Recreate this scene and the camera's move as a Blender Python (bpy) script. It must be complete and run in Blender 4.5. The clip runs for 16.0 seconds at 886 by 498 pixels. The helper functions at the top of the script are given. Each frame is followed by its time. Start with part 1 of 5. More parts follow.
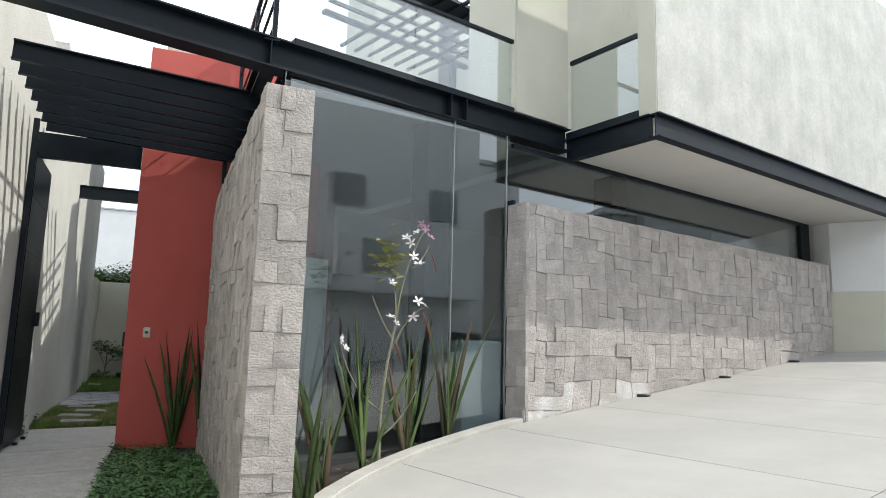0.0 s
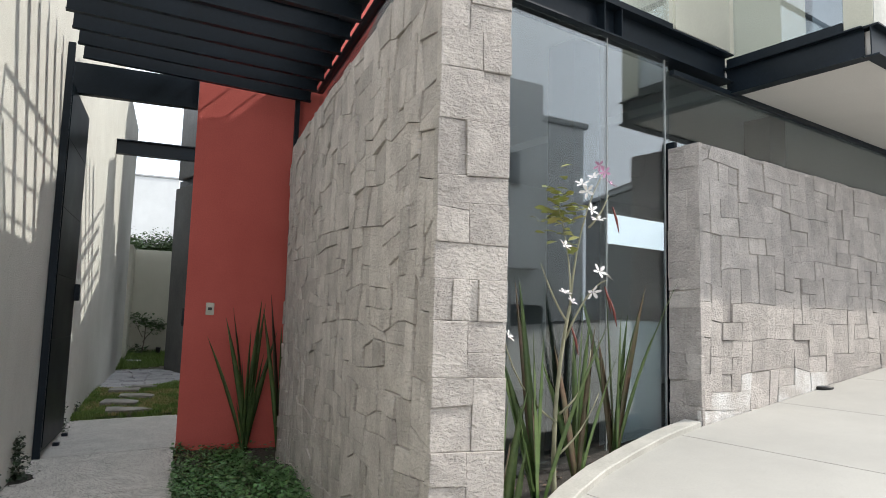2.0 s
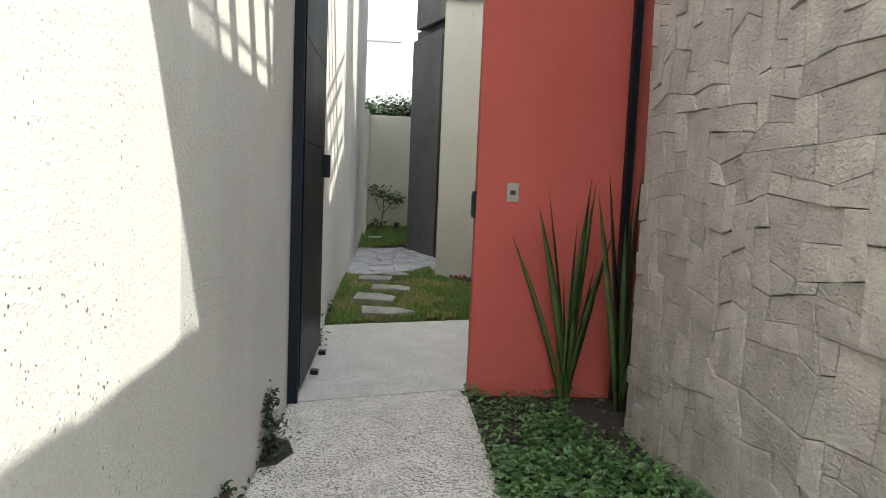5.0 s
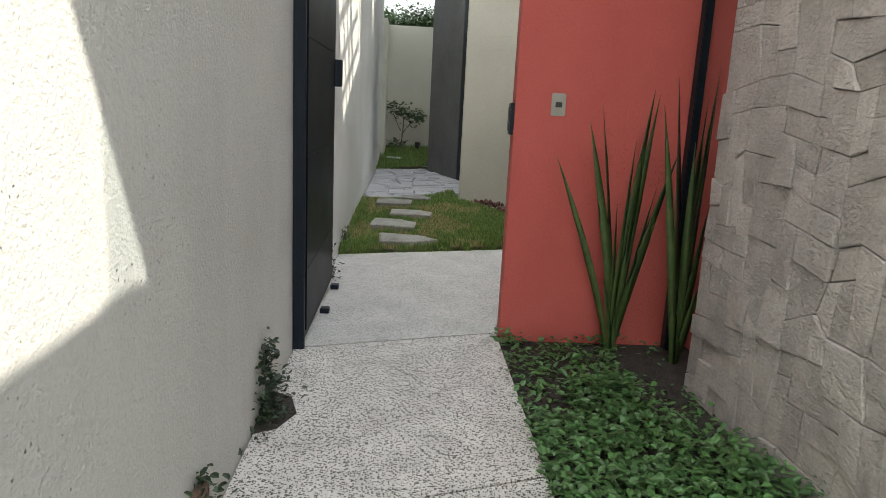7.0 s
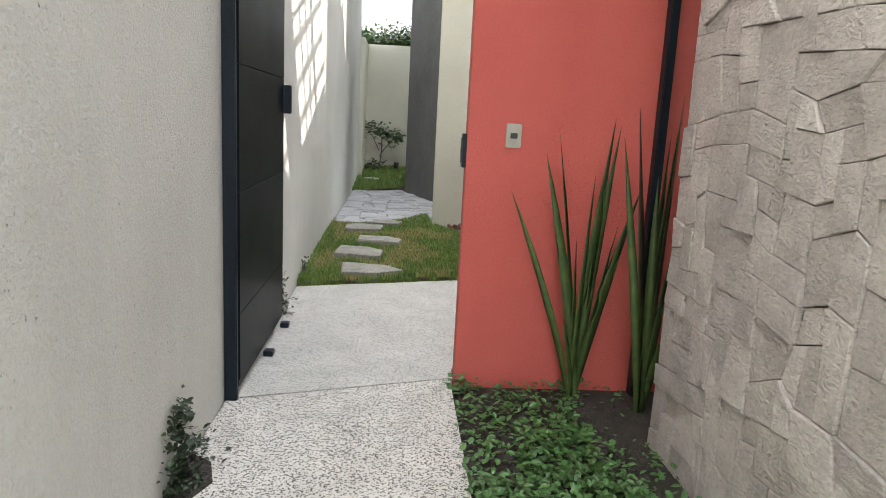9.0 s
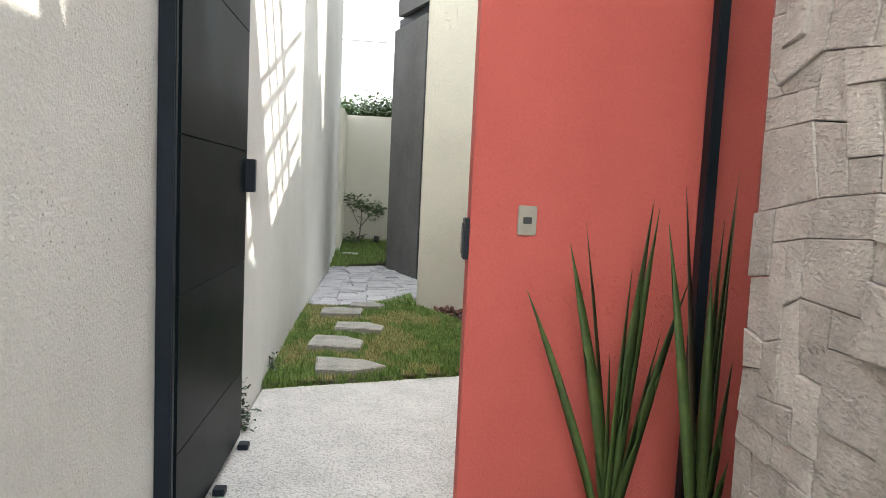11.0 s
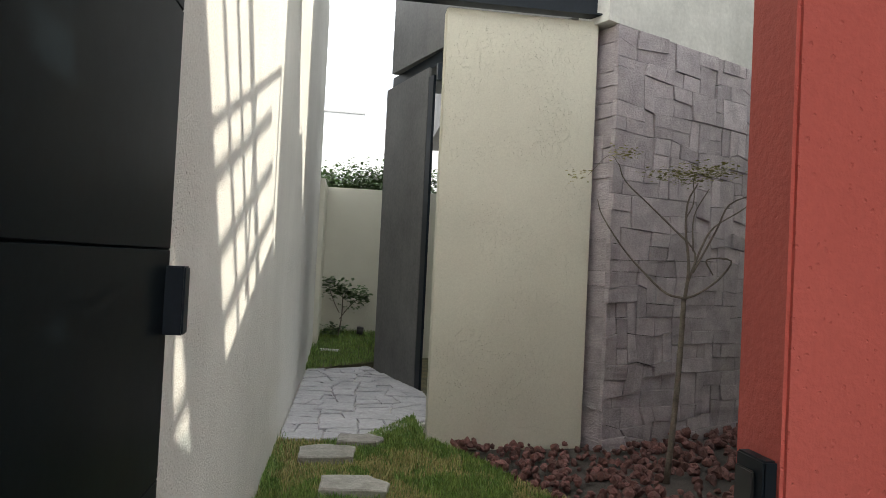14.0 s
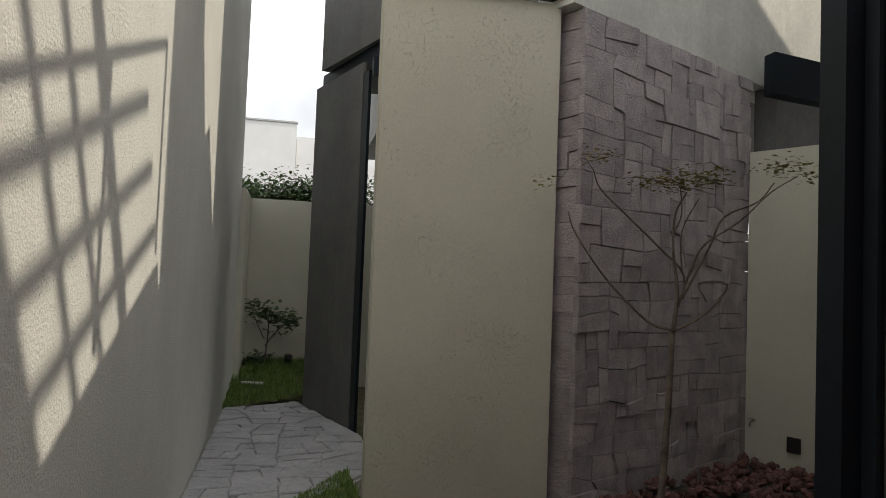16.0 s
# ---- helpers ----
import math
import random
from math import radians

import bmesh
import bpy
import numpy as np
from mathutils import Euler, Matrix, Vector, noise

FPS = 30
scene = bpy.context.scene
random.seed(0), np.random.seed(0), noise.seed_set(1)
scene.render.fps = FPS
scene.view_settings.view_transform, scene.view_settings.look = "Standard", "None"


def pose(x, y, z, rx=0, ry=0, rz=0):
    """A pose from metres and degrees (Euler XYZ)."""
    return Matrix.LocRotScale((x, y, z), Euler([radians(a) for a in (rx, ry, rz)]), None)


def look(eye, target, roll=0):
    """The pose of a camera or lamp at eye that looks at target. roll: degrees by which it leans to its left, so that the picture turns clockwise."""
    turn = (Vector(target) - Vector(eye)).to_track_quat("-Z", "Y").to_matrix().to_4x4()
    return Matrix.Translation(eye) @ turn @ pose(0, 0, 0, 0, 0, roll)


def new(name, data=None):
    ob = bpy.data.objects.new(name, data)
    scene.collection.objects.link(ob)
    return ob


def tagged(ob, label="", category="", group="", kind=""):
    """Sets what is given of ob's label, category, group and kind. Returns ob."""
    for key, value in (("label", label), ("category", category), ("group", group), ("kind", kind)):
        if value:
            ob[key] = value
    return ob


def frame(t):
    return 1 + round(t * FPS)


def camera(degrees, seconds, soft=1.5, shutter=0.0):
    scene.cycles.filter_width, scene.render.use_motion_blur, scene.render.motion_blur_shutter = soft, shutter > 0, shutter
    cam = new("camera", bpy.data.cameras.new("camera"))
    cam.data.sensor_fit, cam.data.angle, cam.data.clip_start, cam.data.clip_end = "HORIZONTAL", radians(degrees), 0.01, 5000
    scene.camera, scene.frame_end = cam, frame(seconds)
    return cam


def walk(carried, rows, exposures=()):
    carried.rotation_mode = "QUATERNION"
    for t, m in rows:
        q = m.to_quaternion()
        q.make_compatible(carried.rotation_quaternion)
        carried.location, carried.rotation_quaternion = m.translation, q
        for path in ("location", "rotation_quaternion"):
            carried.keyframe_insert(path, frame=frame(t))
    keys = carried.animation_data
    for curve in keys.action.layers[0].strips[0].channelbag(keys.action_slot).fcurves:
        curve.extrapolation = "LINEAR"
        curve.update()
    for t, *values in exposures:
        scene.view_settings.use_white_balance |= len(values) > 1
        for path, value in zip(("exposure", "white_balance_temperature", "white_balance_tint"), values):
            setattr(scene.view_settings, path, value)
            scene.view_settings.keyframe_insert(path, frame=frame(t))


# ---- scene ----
cam = camera(66.2, 16.0, soft=0.9)
PATH = [
    (0, (0.302, -8.9, 1.15), (1.067, -7.077, 1.455), 1.5),
    (0.5, (0.268, -8.438, 1.151), (1.044, -6.62, 1.449), 1.5),
    (1, (0.204, -8.015, 1.244), (0.985, -6.197, 1.537), 1.6),
    (1.5, (0.021, -7.542, 1.259), (0.782, -5.712, 1.527), 1.6),
    (2, (-0.074, -7.041, 1.249), (0.645, -5.187, 1.462), 1.6),
    (2.5, (-0.238, -6.603, 1.291), (0.389, -4.709, 1.427), 1.6),
    (3, (-0.378, -6.146, 1.348), (0.105, -4.206, 1.417), 1.7),
    (3.5, (-0.4, -5.686, 1.358), (-0.026, -3.721, 1.353), 1.8),
    (4, (-0.461, -5.217, 1.404), (-0.2, -3.237, 1.29), 1.8),
    (6.3, (-0.564, -3.725, 1.275), (-0.442, -1.748, 1.0), 2.9),
    (6.5, (-0.555, -3.711, 1.275), (-0.436, -1.74, 0.958), 3.0),
    (7, (-0.556, -3.711, 1.293), (-0.448, -1.759, 0.872), 2.9),
    (7.5, (-0.511, -3.739, 1.307), (-0.421, -1.798, 0.834), 2.9),
    (8, (-0.384, -3.744, 1.317), (-0.292, -1.804, 0.842), 3.0),
    (8.5, (-0.309, -3.674, 1.344), (-0.192, -1.731, 0.886), 3.1),
    (9, (-0.332, -3.443, 1.376), (-0.197, -1.483, 1.001), 3.0),
    (9.2, (-0.332, -3.357, 1.395), (-0.192, -1.39, 1.061), 2.9),
    (11.3, (-0.388, -2.582, 1.422), (-0.189, -0.598, 1.264), 2.9),
    (11.5, (-0.428, -2.466, 1.426), (-0.222, -0.482, 1.281), 3.0),
    (12, (-0.447, -2.169, 1.476), (-0.227, -0.185, 1.361), 2.8),
    (12.5, (-0.535, -1.859, 1.494), (-0.308, 0.126, 1.407), 2.9),
    (13, (-0.63, -1.561, 1.518), (-0.395, 0.425, 1.475), 2.9),
    (13.5, (-0.608, -1.21, 1.546), (-0.359, 0.775, 1.551), 2.8),
    (14, (-0.614, -0.885, 1.567), (-0.348, 1.097, 1.611), 2.8),
    (14.5, (-0.651, -0.605, 1.588), (-0.362, 1.373, 1.651), 2.7),
    (15, (-0.568, -0.356, 1.575), (-0.24, 1.615, 1.661), 2.5),
    (15.5, (-0.489, -0.111, 1.624), (-0.099, 1.849, 1.712), 2.4),
    (16, (-0.496, 0.077, 1.656), (-0.051, 2.024, 1.745), 2.2),
]
walk(cam, [(t, look(e, g, r)) for t, e, g, r in PATH],
     exposures=[(0, -0.08, 6450, 8), (1.5, 0.06, 6500, 9), (2.5, 0.1, 6600, 9), (3, 0.22, 6650, 9), (4, 0.55, 6750, 9), (6.5, 0.95, 6700, 9), (7, 0.88, 6700, 9), (7.5, 0.58, 6700, 9), (8, 0.65, 6700, 9), (8.5, 1.3, 6750, 10),
                (9, 1.46, 6800, 10), (11.5, 1.65, 6800, 10), (12.5, 1.42, 6900, 10), (13.5, 1.04, 6950, 10), (14, 0.8, 7000, 10), (14.5, 0.4, 7050, 10), (15, 0.1, 7100, 11), (15.5, -0.22, 7150, 11), (16, -0.28, 7200, 11)])

# ---- world and sun ----
SUN_WAY = Vector((-1.0, 0.26, -1.0)).normalized()
world = bpy.data.worlds.new("sky_world")
scene.world = world
world.use_nodes = True
wn, wl = world.node_tree.nodes, world.node_tree.links
wn.clear()
w_out = wn.new("ShaderNodeOutputWorld")
w_bg = wn.new("ShaderNodeBackground")
w_sky = wn.new("ShaderNodeTexSky")
w_sky.sky_type = "NISHITA"
w_sky.sun_disc = False
w_sky.sun_elevation = radians(43)
w_sky.sun_rotation = radians(105)
w_sky.dust_density = 3.0
w_co = wn.new("ShaderNodeTexCoord")
w_no = wn.new("ShaderNodeTexNoise")
w_no.inputs["Scale"].default_value = 2.2
w_no.inputs["Detail"].default_value = 6
w_ra = wn.new("ShaderNodeValToRGB")
w_ra.color_ramp.elements[0].position = 0.30
w_ra.color_ramp.elements[0].color = (0.45, 0.45, 0.45, 1)
w_ra.color_ramp.elements[1].position = 0.52
w_mx = wn.new("ShaderNodeMix")
w_mx.data_type = "RGBA"
w_mx.inputs["B"].default_value = (12.5, 13.3, 14.5, 1)
wl.new(w_co.outputs["Generated"], w_no.inputs["Vector"])
wl.new(w_no.outputs["Fac"], w_ra.inputs["Fac"])
wl.new(w_ra.outputs["Color"], w_mx.inputs["Factor"])
wl.new(w_sky.outputs["Color"], w_mx.inputs["A"])
wl.new(w_mx.outputs["Result"], w_bg.inputs["Color"])
w_bg.inputs["Strength"].default_value = 0.13
wl.new(w_bg.outputs["Background"], w_out.inputs["Surface"])

sun_lamp = bpy.data.lights.new("sun", "SUN")
sun_lamp.energy = 3.9
sun_lamp.angle = radians(0.5)
sun_lamp.color = (1.0, 0.95, 0.87)
sun = new("sun", sun_lamp)
sun.matrix_world = look((8, -8, 14), Vector((8, -8, 14)) + SUN_WAY)


# ---- materials ----
def surf(name, col, rough=0.8, var=0.12, scale=3.0, fine=70.0, bump=0.2, depth=0.004, metal=0.0, rnd=0.0,
         alt=None, pits=0.0, streak=0.0, tint=0.5, stretch=None, speckle=0.0, spec=0.5, lumps=0.0):
    """A plain surface with two scales of colour change, relief, and optional pits, rain streaks and a change from piece to piece."""
    m = bpy.data.materials.new(name)
    m.use_nodes = True
    n, l = m.node_tree.nodes, m.node_tree.links
    b = n["Principled BSDF"]
    b.inputs["Metallic"].default_value = metal
    co = n.new("ShaderNodeTexCoord")
    big = n.new("ShaderNodeTexNoise")
    big.inputs["Scale"].default_value = scale
    big.inputs["Detail"].default_value = 5
    big.inputs["Roughness"].default_value = 0.6
    sml = n.new("ShaderNodeTexNoise")
    sml.inputs["Scale"].default_value = fine
    sml.inputs["Detail"].default_value = 4
    l.new(co.outputs["Object"], big.inputs["Vector"])
    sml.inputs["Roughness"].default_value = 0.62
    if stretch:
        sm = n.new("ShaderNodeMapping")
        sm.inputs["Scale"].default_value = stretch
        l.new(co.outputs["Object"], sm.inputs["Vector"])
        l.new(sm.outputs["Vector"], sml.inputs["Vector"])
    else:
        l.new(co.outputs["Object"], sml.inputs["Vector"])
    b.inputs["Specular IOR Level"].default_value = spec
    alt = alt or tuple(c * (1 - 2 * var) for c in col)
    mix = n.new("ShaderNodeMix")
    mix.data_type = "RGBA"
    ramp = n.new("ShaderNodeMapRange")
    ramp.inputs["From Min"].default_value = 0.35
    ramp.inputs["From Max"].default_value = 0.68
    l.new(big.outputs["Fac"], ramp.inputs["Value"])
    mul = n.new("ShaderNodeMath")
    mul.operation = "MULTIPLY"
    mul.inputs[1].default_value = tint * 2
    mul.use_clamp = True
    l.new(ramp.outputs["Result"], mul.inputs[0])
    l.new(mul.outputs[0], mix.inputs["Factor"])
    mix.inputs["A"].default_value = (*col, 1)
    mix.inputs["B"].default_value = (*alt, 1)
    hsv = n.new("ShaderNodeHueSaturation")
    l.new(mix.outputs["Result"], hsv.inputs["Color"])
    val = n.new("ShaderNodeMapRange")
    val.inputs["From Min"].default_value = 0.3
    val.inputs["From Max"].default_value = 0.7
    val.inputs["To Min"].default_value = 1 - var
    val.inputs["To Max"].default_value = 1 + var
    l.new(sml.outputs["Fac"], val.inputs["Value"])
    last = val.outputs["Result"]
    if rnd:
        info = n.new("ShaderNodeObjectInfo")
        geo = n.new("ShaderNodeNewGeometry")
        add = n.new("ShaderNodeMath")
        add.operation = "ADD"
        l.new(info.outputs["Random"], add.inputs[0])
        l.new(geo.outputs["Random Per Island"], add.inputs[1])
        rr = n.new("ShaderNodeMapRange")
        rr.inputs["From Max"].default_value = 2.0
        rr.inputs["To Min"].default_value = 1 - rnd
        rr.inputs["To Max"].default_value = 1 + rnd
        l.new(add.outputs[0], rr.inputs["Value"])
        mm = n.new("ShaderNodeMath")
        mm.operation = "MULTIPLY"
        l.new(last, mm.inputs[0])
        l.new(rr.outputs["Result"], mm.inputs[1])
        last = mm.outputs[0]
    if speckle:
        vo = n.new("ShaderNodeTexVoronoi")
        vo.inputs["Scale"].default_value = 132
        l.new(co.outputs["Object"], vo.inputs["Vector"])
        vs = n.new("ShaderNodeSeparateColor")
        l.new(vo.outputs["Color"], vs.inputs["Color"])
        ra = n.new("ShaderNodeMath")
        ra.operation = "MULTIPLY"
        l.new(vs.outputs["Red"], ra.inputs[0])
        ra.inputs[1].default_value = 0.62
        ad = n.new("ShaderNodeMath")
        ad.operation = "MULTIPLY_ADD"
        ad.inputs[1].default_value = -0.95
        l.new(ra.outputs[0], ad.inputs[0])
        l.new(vo.outputs["Distance"], ad.inputs[2])
        vr = n.new("ShaderNodeMapRange")
        vr.inputs["From Min"].default_value = -0.02
        vr.inputs["From Max"].default_value = 0.12
        vr.inputs["To Min"].default_value = 1 - speckle
        vr.inputs["To Max"].default_value = 1.06
        l.new(ad.outputs[0], vr.inputs["Value"])
        m3 = n.new("ShaderNodeMath")
        m3.operation = "MULTIPLY"
        l.new(last, m3.inputs[0])
        l.new(vr.outputs["Result"], m3.inputs[1])
        last = m3.outputs[0]
    if streak:
        mp = n.new("ShaderNodeMapping")
        mp.inputs["Scale"].default_value = (5, 5, 0.35)
        st = n.new("ShaderNodeTexNoise")
        st.inputs["Scale"].default_value = 1.6
        st.inputs["Detail"].default_value = 6
        l.new(co.outputs["Object"], mp.inputs["Vector"])
        l.new(mp.outputs["Vector"], st.inputs["Vector"])
        sr = n.new("ShaderNodeMapRange")
        sr.inputs["From Min"].default_value = 0.35
        sr.inputs["From Max"].default_value = 0.65
        sr.inputs["To Min"].default_value = 1 - streak
        sr.inputs["To Max"].default_value = 1.0
        l.new(st.outputs["Fac"], sr.inputs["Value"])
        m2 = n.new("ShaderNodeMath")
        m2.operation = "MULTIPLY"
        l.new(last, m2.inputs[0])
        l.new(sr.outputs["Result"], m2.inputs[1])
        last = m2.outputs[0]
    l.new(last, hsv.inputs["Value"])
    l.new(hsv.outputs["Color"], b.inputs["Base Color"])
    rg = n.new("ShaderNodeMapRange")
    rg.inputs["To Min"].default_value = max(0.02, rough - 0.1)
    rg.inputs["To Max"].default_value = min(1.0, rough + 0.1)
    l.new(big.outputs["Fac"], rg.inputs["Value"])
    l.new(rg.outputs["Result"], b.inputs["Roughness"])
    bm1 = n.new("ShaderNodeBump")
    bm1.inputs["Strength"].default_value = bump
    bm1.inputs["Distance"].default_value = depth
    l.new(sml.outputs["Fac"], bm1.inputs["Height"])
    if lumps:
        ln = n.new("ShaderNodeTexNoise")
        ln.inputs["Scale"].default_value = 12
        ln.inputs["Detail"].default_value = 6
        ln.inputs["Roughness"].default_value = 0.65
        ln.inputs["Distortion"].default_value = 0.6
        l.new(co.outputs["Object"], ln.inputs["Vector"])
        lb = n.new("ShaderNodeBump")
        lb.inputs["Strength"].default_value = lumps
        lb.inputs["Distance"].default_value = 0.06
        l.new(ln.outputs["Fac"], lb.inputs["Height"])
        l.new(lb.outputs["Normal"], bm1.inputs["Normal"])
    if pits:
        pn = n.new("ShaderNodeTexVoronoi")
        pn.inputs["Scale"].default_value = 85
        pz = n.new("ShaderNodeTexNoise")
        pz.inputs["Scale"].default_value = 2.6
        pz.inputs["Detail"].default_value = 5
        pw = n.new("ShaderNodeVectorMath")
        pw.operation = "MULTIPLY_ADD"
        pw.inputs[1].default_value = (0.009, 0.009, 0.009)
        l.new(sml.outputs["Color"], pw.inputs[0])
        l.new(co.outputs["Object"], pw.inputs[2])
        l.new(pw.outputs["Vector"], pn.inputs["Vector"])
        l.new(co.outputs["Object"], pz.inputs["Vector"])
        pc = n.new("ShaderNodeSeparateColor")
        l.new(pn.outputs["Color"], pc.inputs["Color"])
        size = n.new("ShaderNodeMath")
        size.operation = "MULTIPLY"
        l.new(pc.outputs["Red"], size.inputs[0])
        l.new(pz.outputs["Fac"], size.inputs[1])
        far = n.new("ShaderNodeMapRange")
        far.inputs["From Min"].default_value = 0.24
        far.inputs["From Max"].default_value = 0.58
        far.inputs["To Max"].default_value = 0.42
        l.new(size.outputs[0], far.inputs["Value"])
        gap = n.new("ShaderNodeMath")
        gap.operation = "SUBTRACT"
        l.new(pn.outputs["Distance"], gap.inputs[0])
        l.new(far.outputs["Result"], gap.inputs[1])
        pr = n.new("ShaderNodeMapRange")
        pr.inputs["From Min"].default_value = -0.15
        pr.inputs["From Max"].default_value = 0.03
        l.new(gap.outputs[0], pr.inputs["Value"])
        b2 = n.new("ShaderNodeBump")
        b2.inputs["Strength"].default_value = pits
        b2.inputs["Distance"].default_value = 0.017
        l.new(pr.outputs["Result"], b2.inputs["Height"])
        l.new(bm1.outputs["Normal"], b2.inputs["Normal"])
        l.new(b2.outputs["Normal"], b.inputs["Normal"])
    else:
        l.new(bm1.outputs["Normal"], b.inputs["Normal"])
    return m


def glass_mat(name, tint, gloss, rough=0.0):
    m = bpy.data.materials.new(name)
    m.use_nodes = True
    n, l = m.node_tree.nodes, m.node_tree.links
    n.clear()
    out = n.new("ShaderNodeOutputMaterial")
    mix = n.new("ShaderNodeMixShader")
    tr = n.new("ShaderNodeBsdfTransparent")
    tr.inputs["Color"].default_value = (*tint, 1)
    gl = n.new("ShaderNodeBsdfGlossy")
    gl.inputs["Roughness"].default_value = rough
    gl.inputs["Color"].default_value = (0.95, 0.97, 0.98, 1)
    lw = n.new("ShaderNodeLayerWeight")
    lw.inputs["Blend"].default_value = 0.5
    pw = n.new("ShaderNodeMath")
    pw.operation = "POWER"
    pw.inputs[1].default_value = 3.0
    mr = n.new("ShaderNodeMapRange")
    mr.inputs["To Min"].default_value = gloss
    mr.inputs["To Max"].default_value = 0.85
    l.new(lw.outputs["Facing"], pw.inputs[0])
    l.new(pw.outputs[0], mr.inputs["Value"])
    l.new(mr.outputs["Result"], mix.inputs["Fac"])
    l.new(tr.outputs["BSDF"], mix.inputs[1])
    l.new(gl.outputs["BSDF"], mix.inputs[2])
    l.new(mix.outputs["Shader"], out.inputs["Surface"])
    return m


def leaf_mat(name, col, col2, rough=0.45, rnd=0.35):
    m = surf(name, col, rough, 0.15, 9, 60, 0.05, 0.002, rnd=rnd, alt=col2)
    b = m.node_tree.nodes["Principled BSDF"]
    b.inputs["Subsurface Weight"].default_value = 0.0
    b.inputs["Transmission Weight"].default_value = 0.0
    return m


M_WALL = surf("cream_stucco", (0.60, 0.60, 0.555), 0.85, 0.06, 0.9, 80, 0.85, 0.008, pits=1.0, streak=0.03, alt=(0.53, 0.53, 0.49))
M_CREAM = surf("cream_render", (0.56, 0.55, 0.46), 0.85, 0.06, 1.1, 80, 0.5, 0.005, pits=0.9, alt=(0.50, 0.49, 0.41))
M_RED = surf("red_stucco", (0.55, 0.112, 0.094), 0.8, 0.05, 1.3, 70, 0.5, 0.005, pits=0.38, alt=(0.49, 0.096, 0.080))
M_STONE = surf("grey_quarry_stone", (0.58, 0.535, 0.505), 0.92, 0.13, 6, 48, 1.0, 0.014, rnd=0.27, alt=(0.43, 0.395, 0.375), stretch=(1, 1.7, 1), lumps=0.65)
M_STONE2 = surf("violet_grey_stone", (0.47, 0.425, 0.44), 0.72, 0.16, 6, 48, 1.0, 0.013, rnd=0.36, alt=(0.33, 0.295, 0.31), stretch=(1, 1.6, 1), lumps=0.4)
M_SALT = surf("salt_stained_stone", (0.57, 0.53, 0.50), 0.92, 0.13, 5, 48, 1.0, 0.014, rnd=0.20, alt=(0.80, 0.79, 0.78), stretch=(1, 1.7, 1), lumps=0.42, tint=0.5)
M_JOINT = surf("dark_joint", (0.07, 0.062, 0.056), 0.95, 0.2, 9, 60, 0.5, 0.004)
M_STEEL = surf("black_painted_steel", (0.0065, 0.0105, 0.0150), 0.42, 0.15, 2.0, 40, 0.05, 0.001, alt=(0.010, 0.016, 0.024), spec=0.2)
M_GATE = surf("black_gate_sheet", (0.0035, 0.0065, 0.0085), 0.36, 0.2, 1.5, 30, 0.04, 0.001, alt=(0.0055, 0.0095, 0.0125), spec=0.04)
M_CONC = surf("troweled_concrete", (0.60, 0.60, 0.56), 0.8, 0.09, 2.0, 26, 0.3, 0.003, alt=(0.47, 0.475, 0.445), streak=0.07)
M_DARKC = surf("dark_grey_concrete", (0.15, 0.15, 0.145), 0.75, 0.14, 1.4, 26, 0.2, 0.002, alt=(0.11, 0.11, 0.108), streak=0.08)
M_DRIVE = surf("driveway_concrete", (0.41, 0.40, 0.375), 0.85, 0.07, 0.9, 120, 0.3, 0.002, alt=(0.35, 0.34, 0.32), rnd=0.03)
M_KERB = surf("kerb_concrete", (0.47, 0.455, 0.42), 0.88, 0.10, 2.2, 60, 0.4, 0.004, alt=(0.36, 0.35, 0.32))
M_PATH = surf("exposed_aggregate", (0.60, 0.58, 0.54), 0.9, 0.16, 5.0, 95, 0.8, 0.005, alt=(0.48, 0.46, 0.43), rnd=0.03, speckle=0.88)
M_PATH2 = surf("worn_aggregate", (0.52, 0.505, 0.475), 0.9, 0.16, 3.5, 95, 0.7, 0.005, alt=(0.42, 0.41, 0.385), rnd=0.03, speckle=0.5)
M_SOIL = surf("dark_soil", (0.05, 0.042, 0.036), 0.95, 0.3, 9, 70, 1.0, 0.015, alt=(0.03, 0.026, 0.022))
M_TURF = surf("turf_soil", (0.045, 0.050, 0.022), 0.95, 0.3, 6, 80, 1.0, 0.01, alt=(0.13, 0.11, 0.05))
M_ASPH = surf("street_paving", (0.20, 0.20, 0.19), 0.9, 0.15, 0.3, 60, 0.4, 0.004)
M_WHITE = surf("white_paint", (0.72, 0.73, 0.73), 0.7, 0.03, 0.8, 60, 0.1, 0.001, alt=(0.64, 0.65, 0.65))
M_SOFFIT = surf("soffit_plaster", (0.62, 0.60, 0.57), 0.85, 0.03, 0.7, 60, 0.1, 0.001, alt=(0.57, 0.55, 0.52))
M_FLAG = surf("grey_flagstone", (0.40, 0.40, 0.41), 0.8, 0.15, 3, 30, 0.8, 0.012, rnd=0.15, alt=(0.30, 0.30, 0.315))
M_STEP = surf("stepping_stone", (0.31, 0.30, 0.265), 0.88, 0.2, 7, 40, 0.9, 0.012, rnd=0.25, alt=(0.20, 0.195, 0.175))
M_LAVA = surf("red_lava_rock", (0.20, 0.088, 0.078), 0.95, 0.3, 12, 60, 1.0, 0.01, rnd=0.5, alt=(0.12, 0.06, 0.055))
M_CHROME = surf("brushed_steel", (0.31, 0.29, 0.25), 0.38, 0.05, 20, 90, 0.05, 0.001, metal=1.0)
M_BLACK = surf("black_plastic", (0.02, 0.02, 0.02), 0.4, 0.1, 10, 60, 0.05, 0.001)
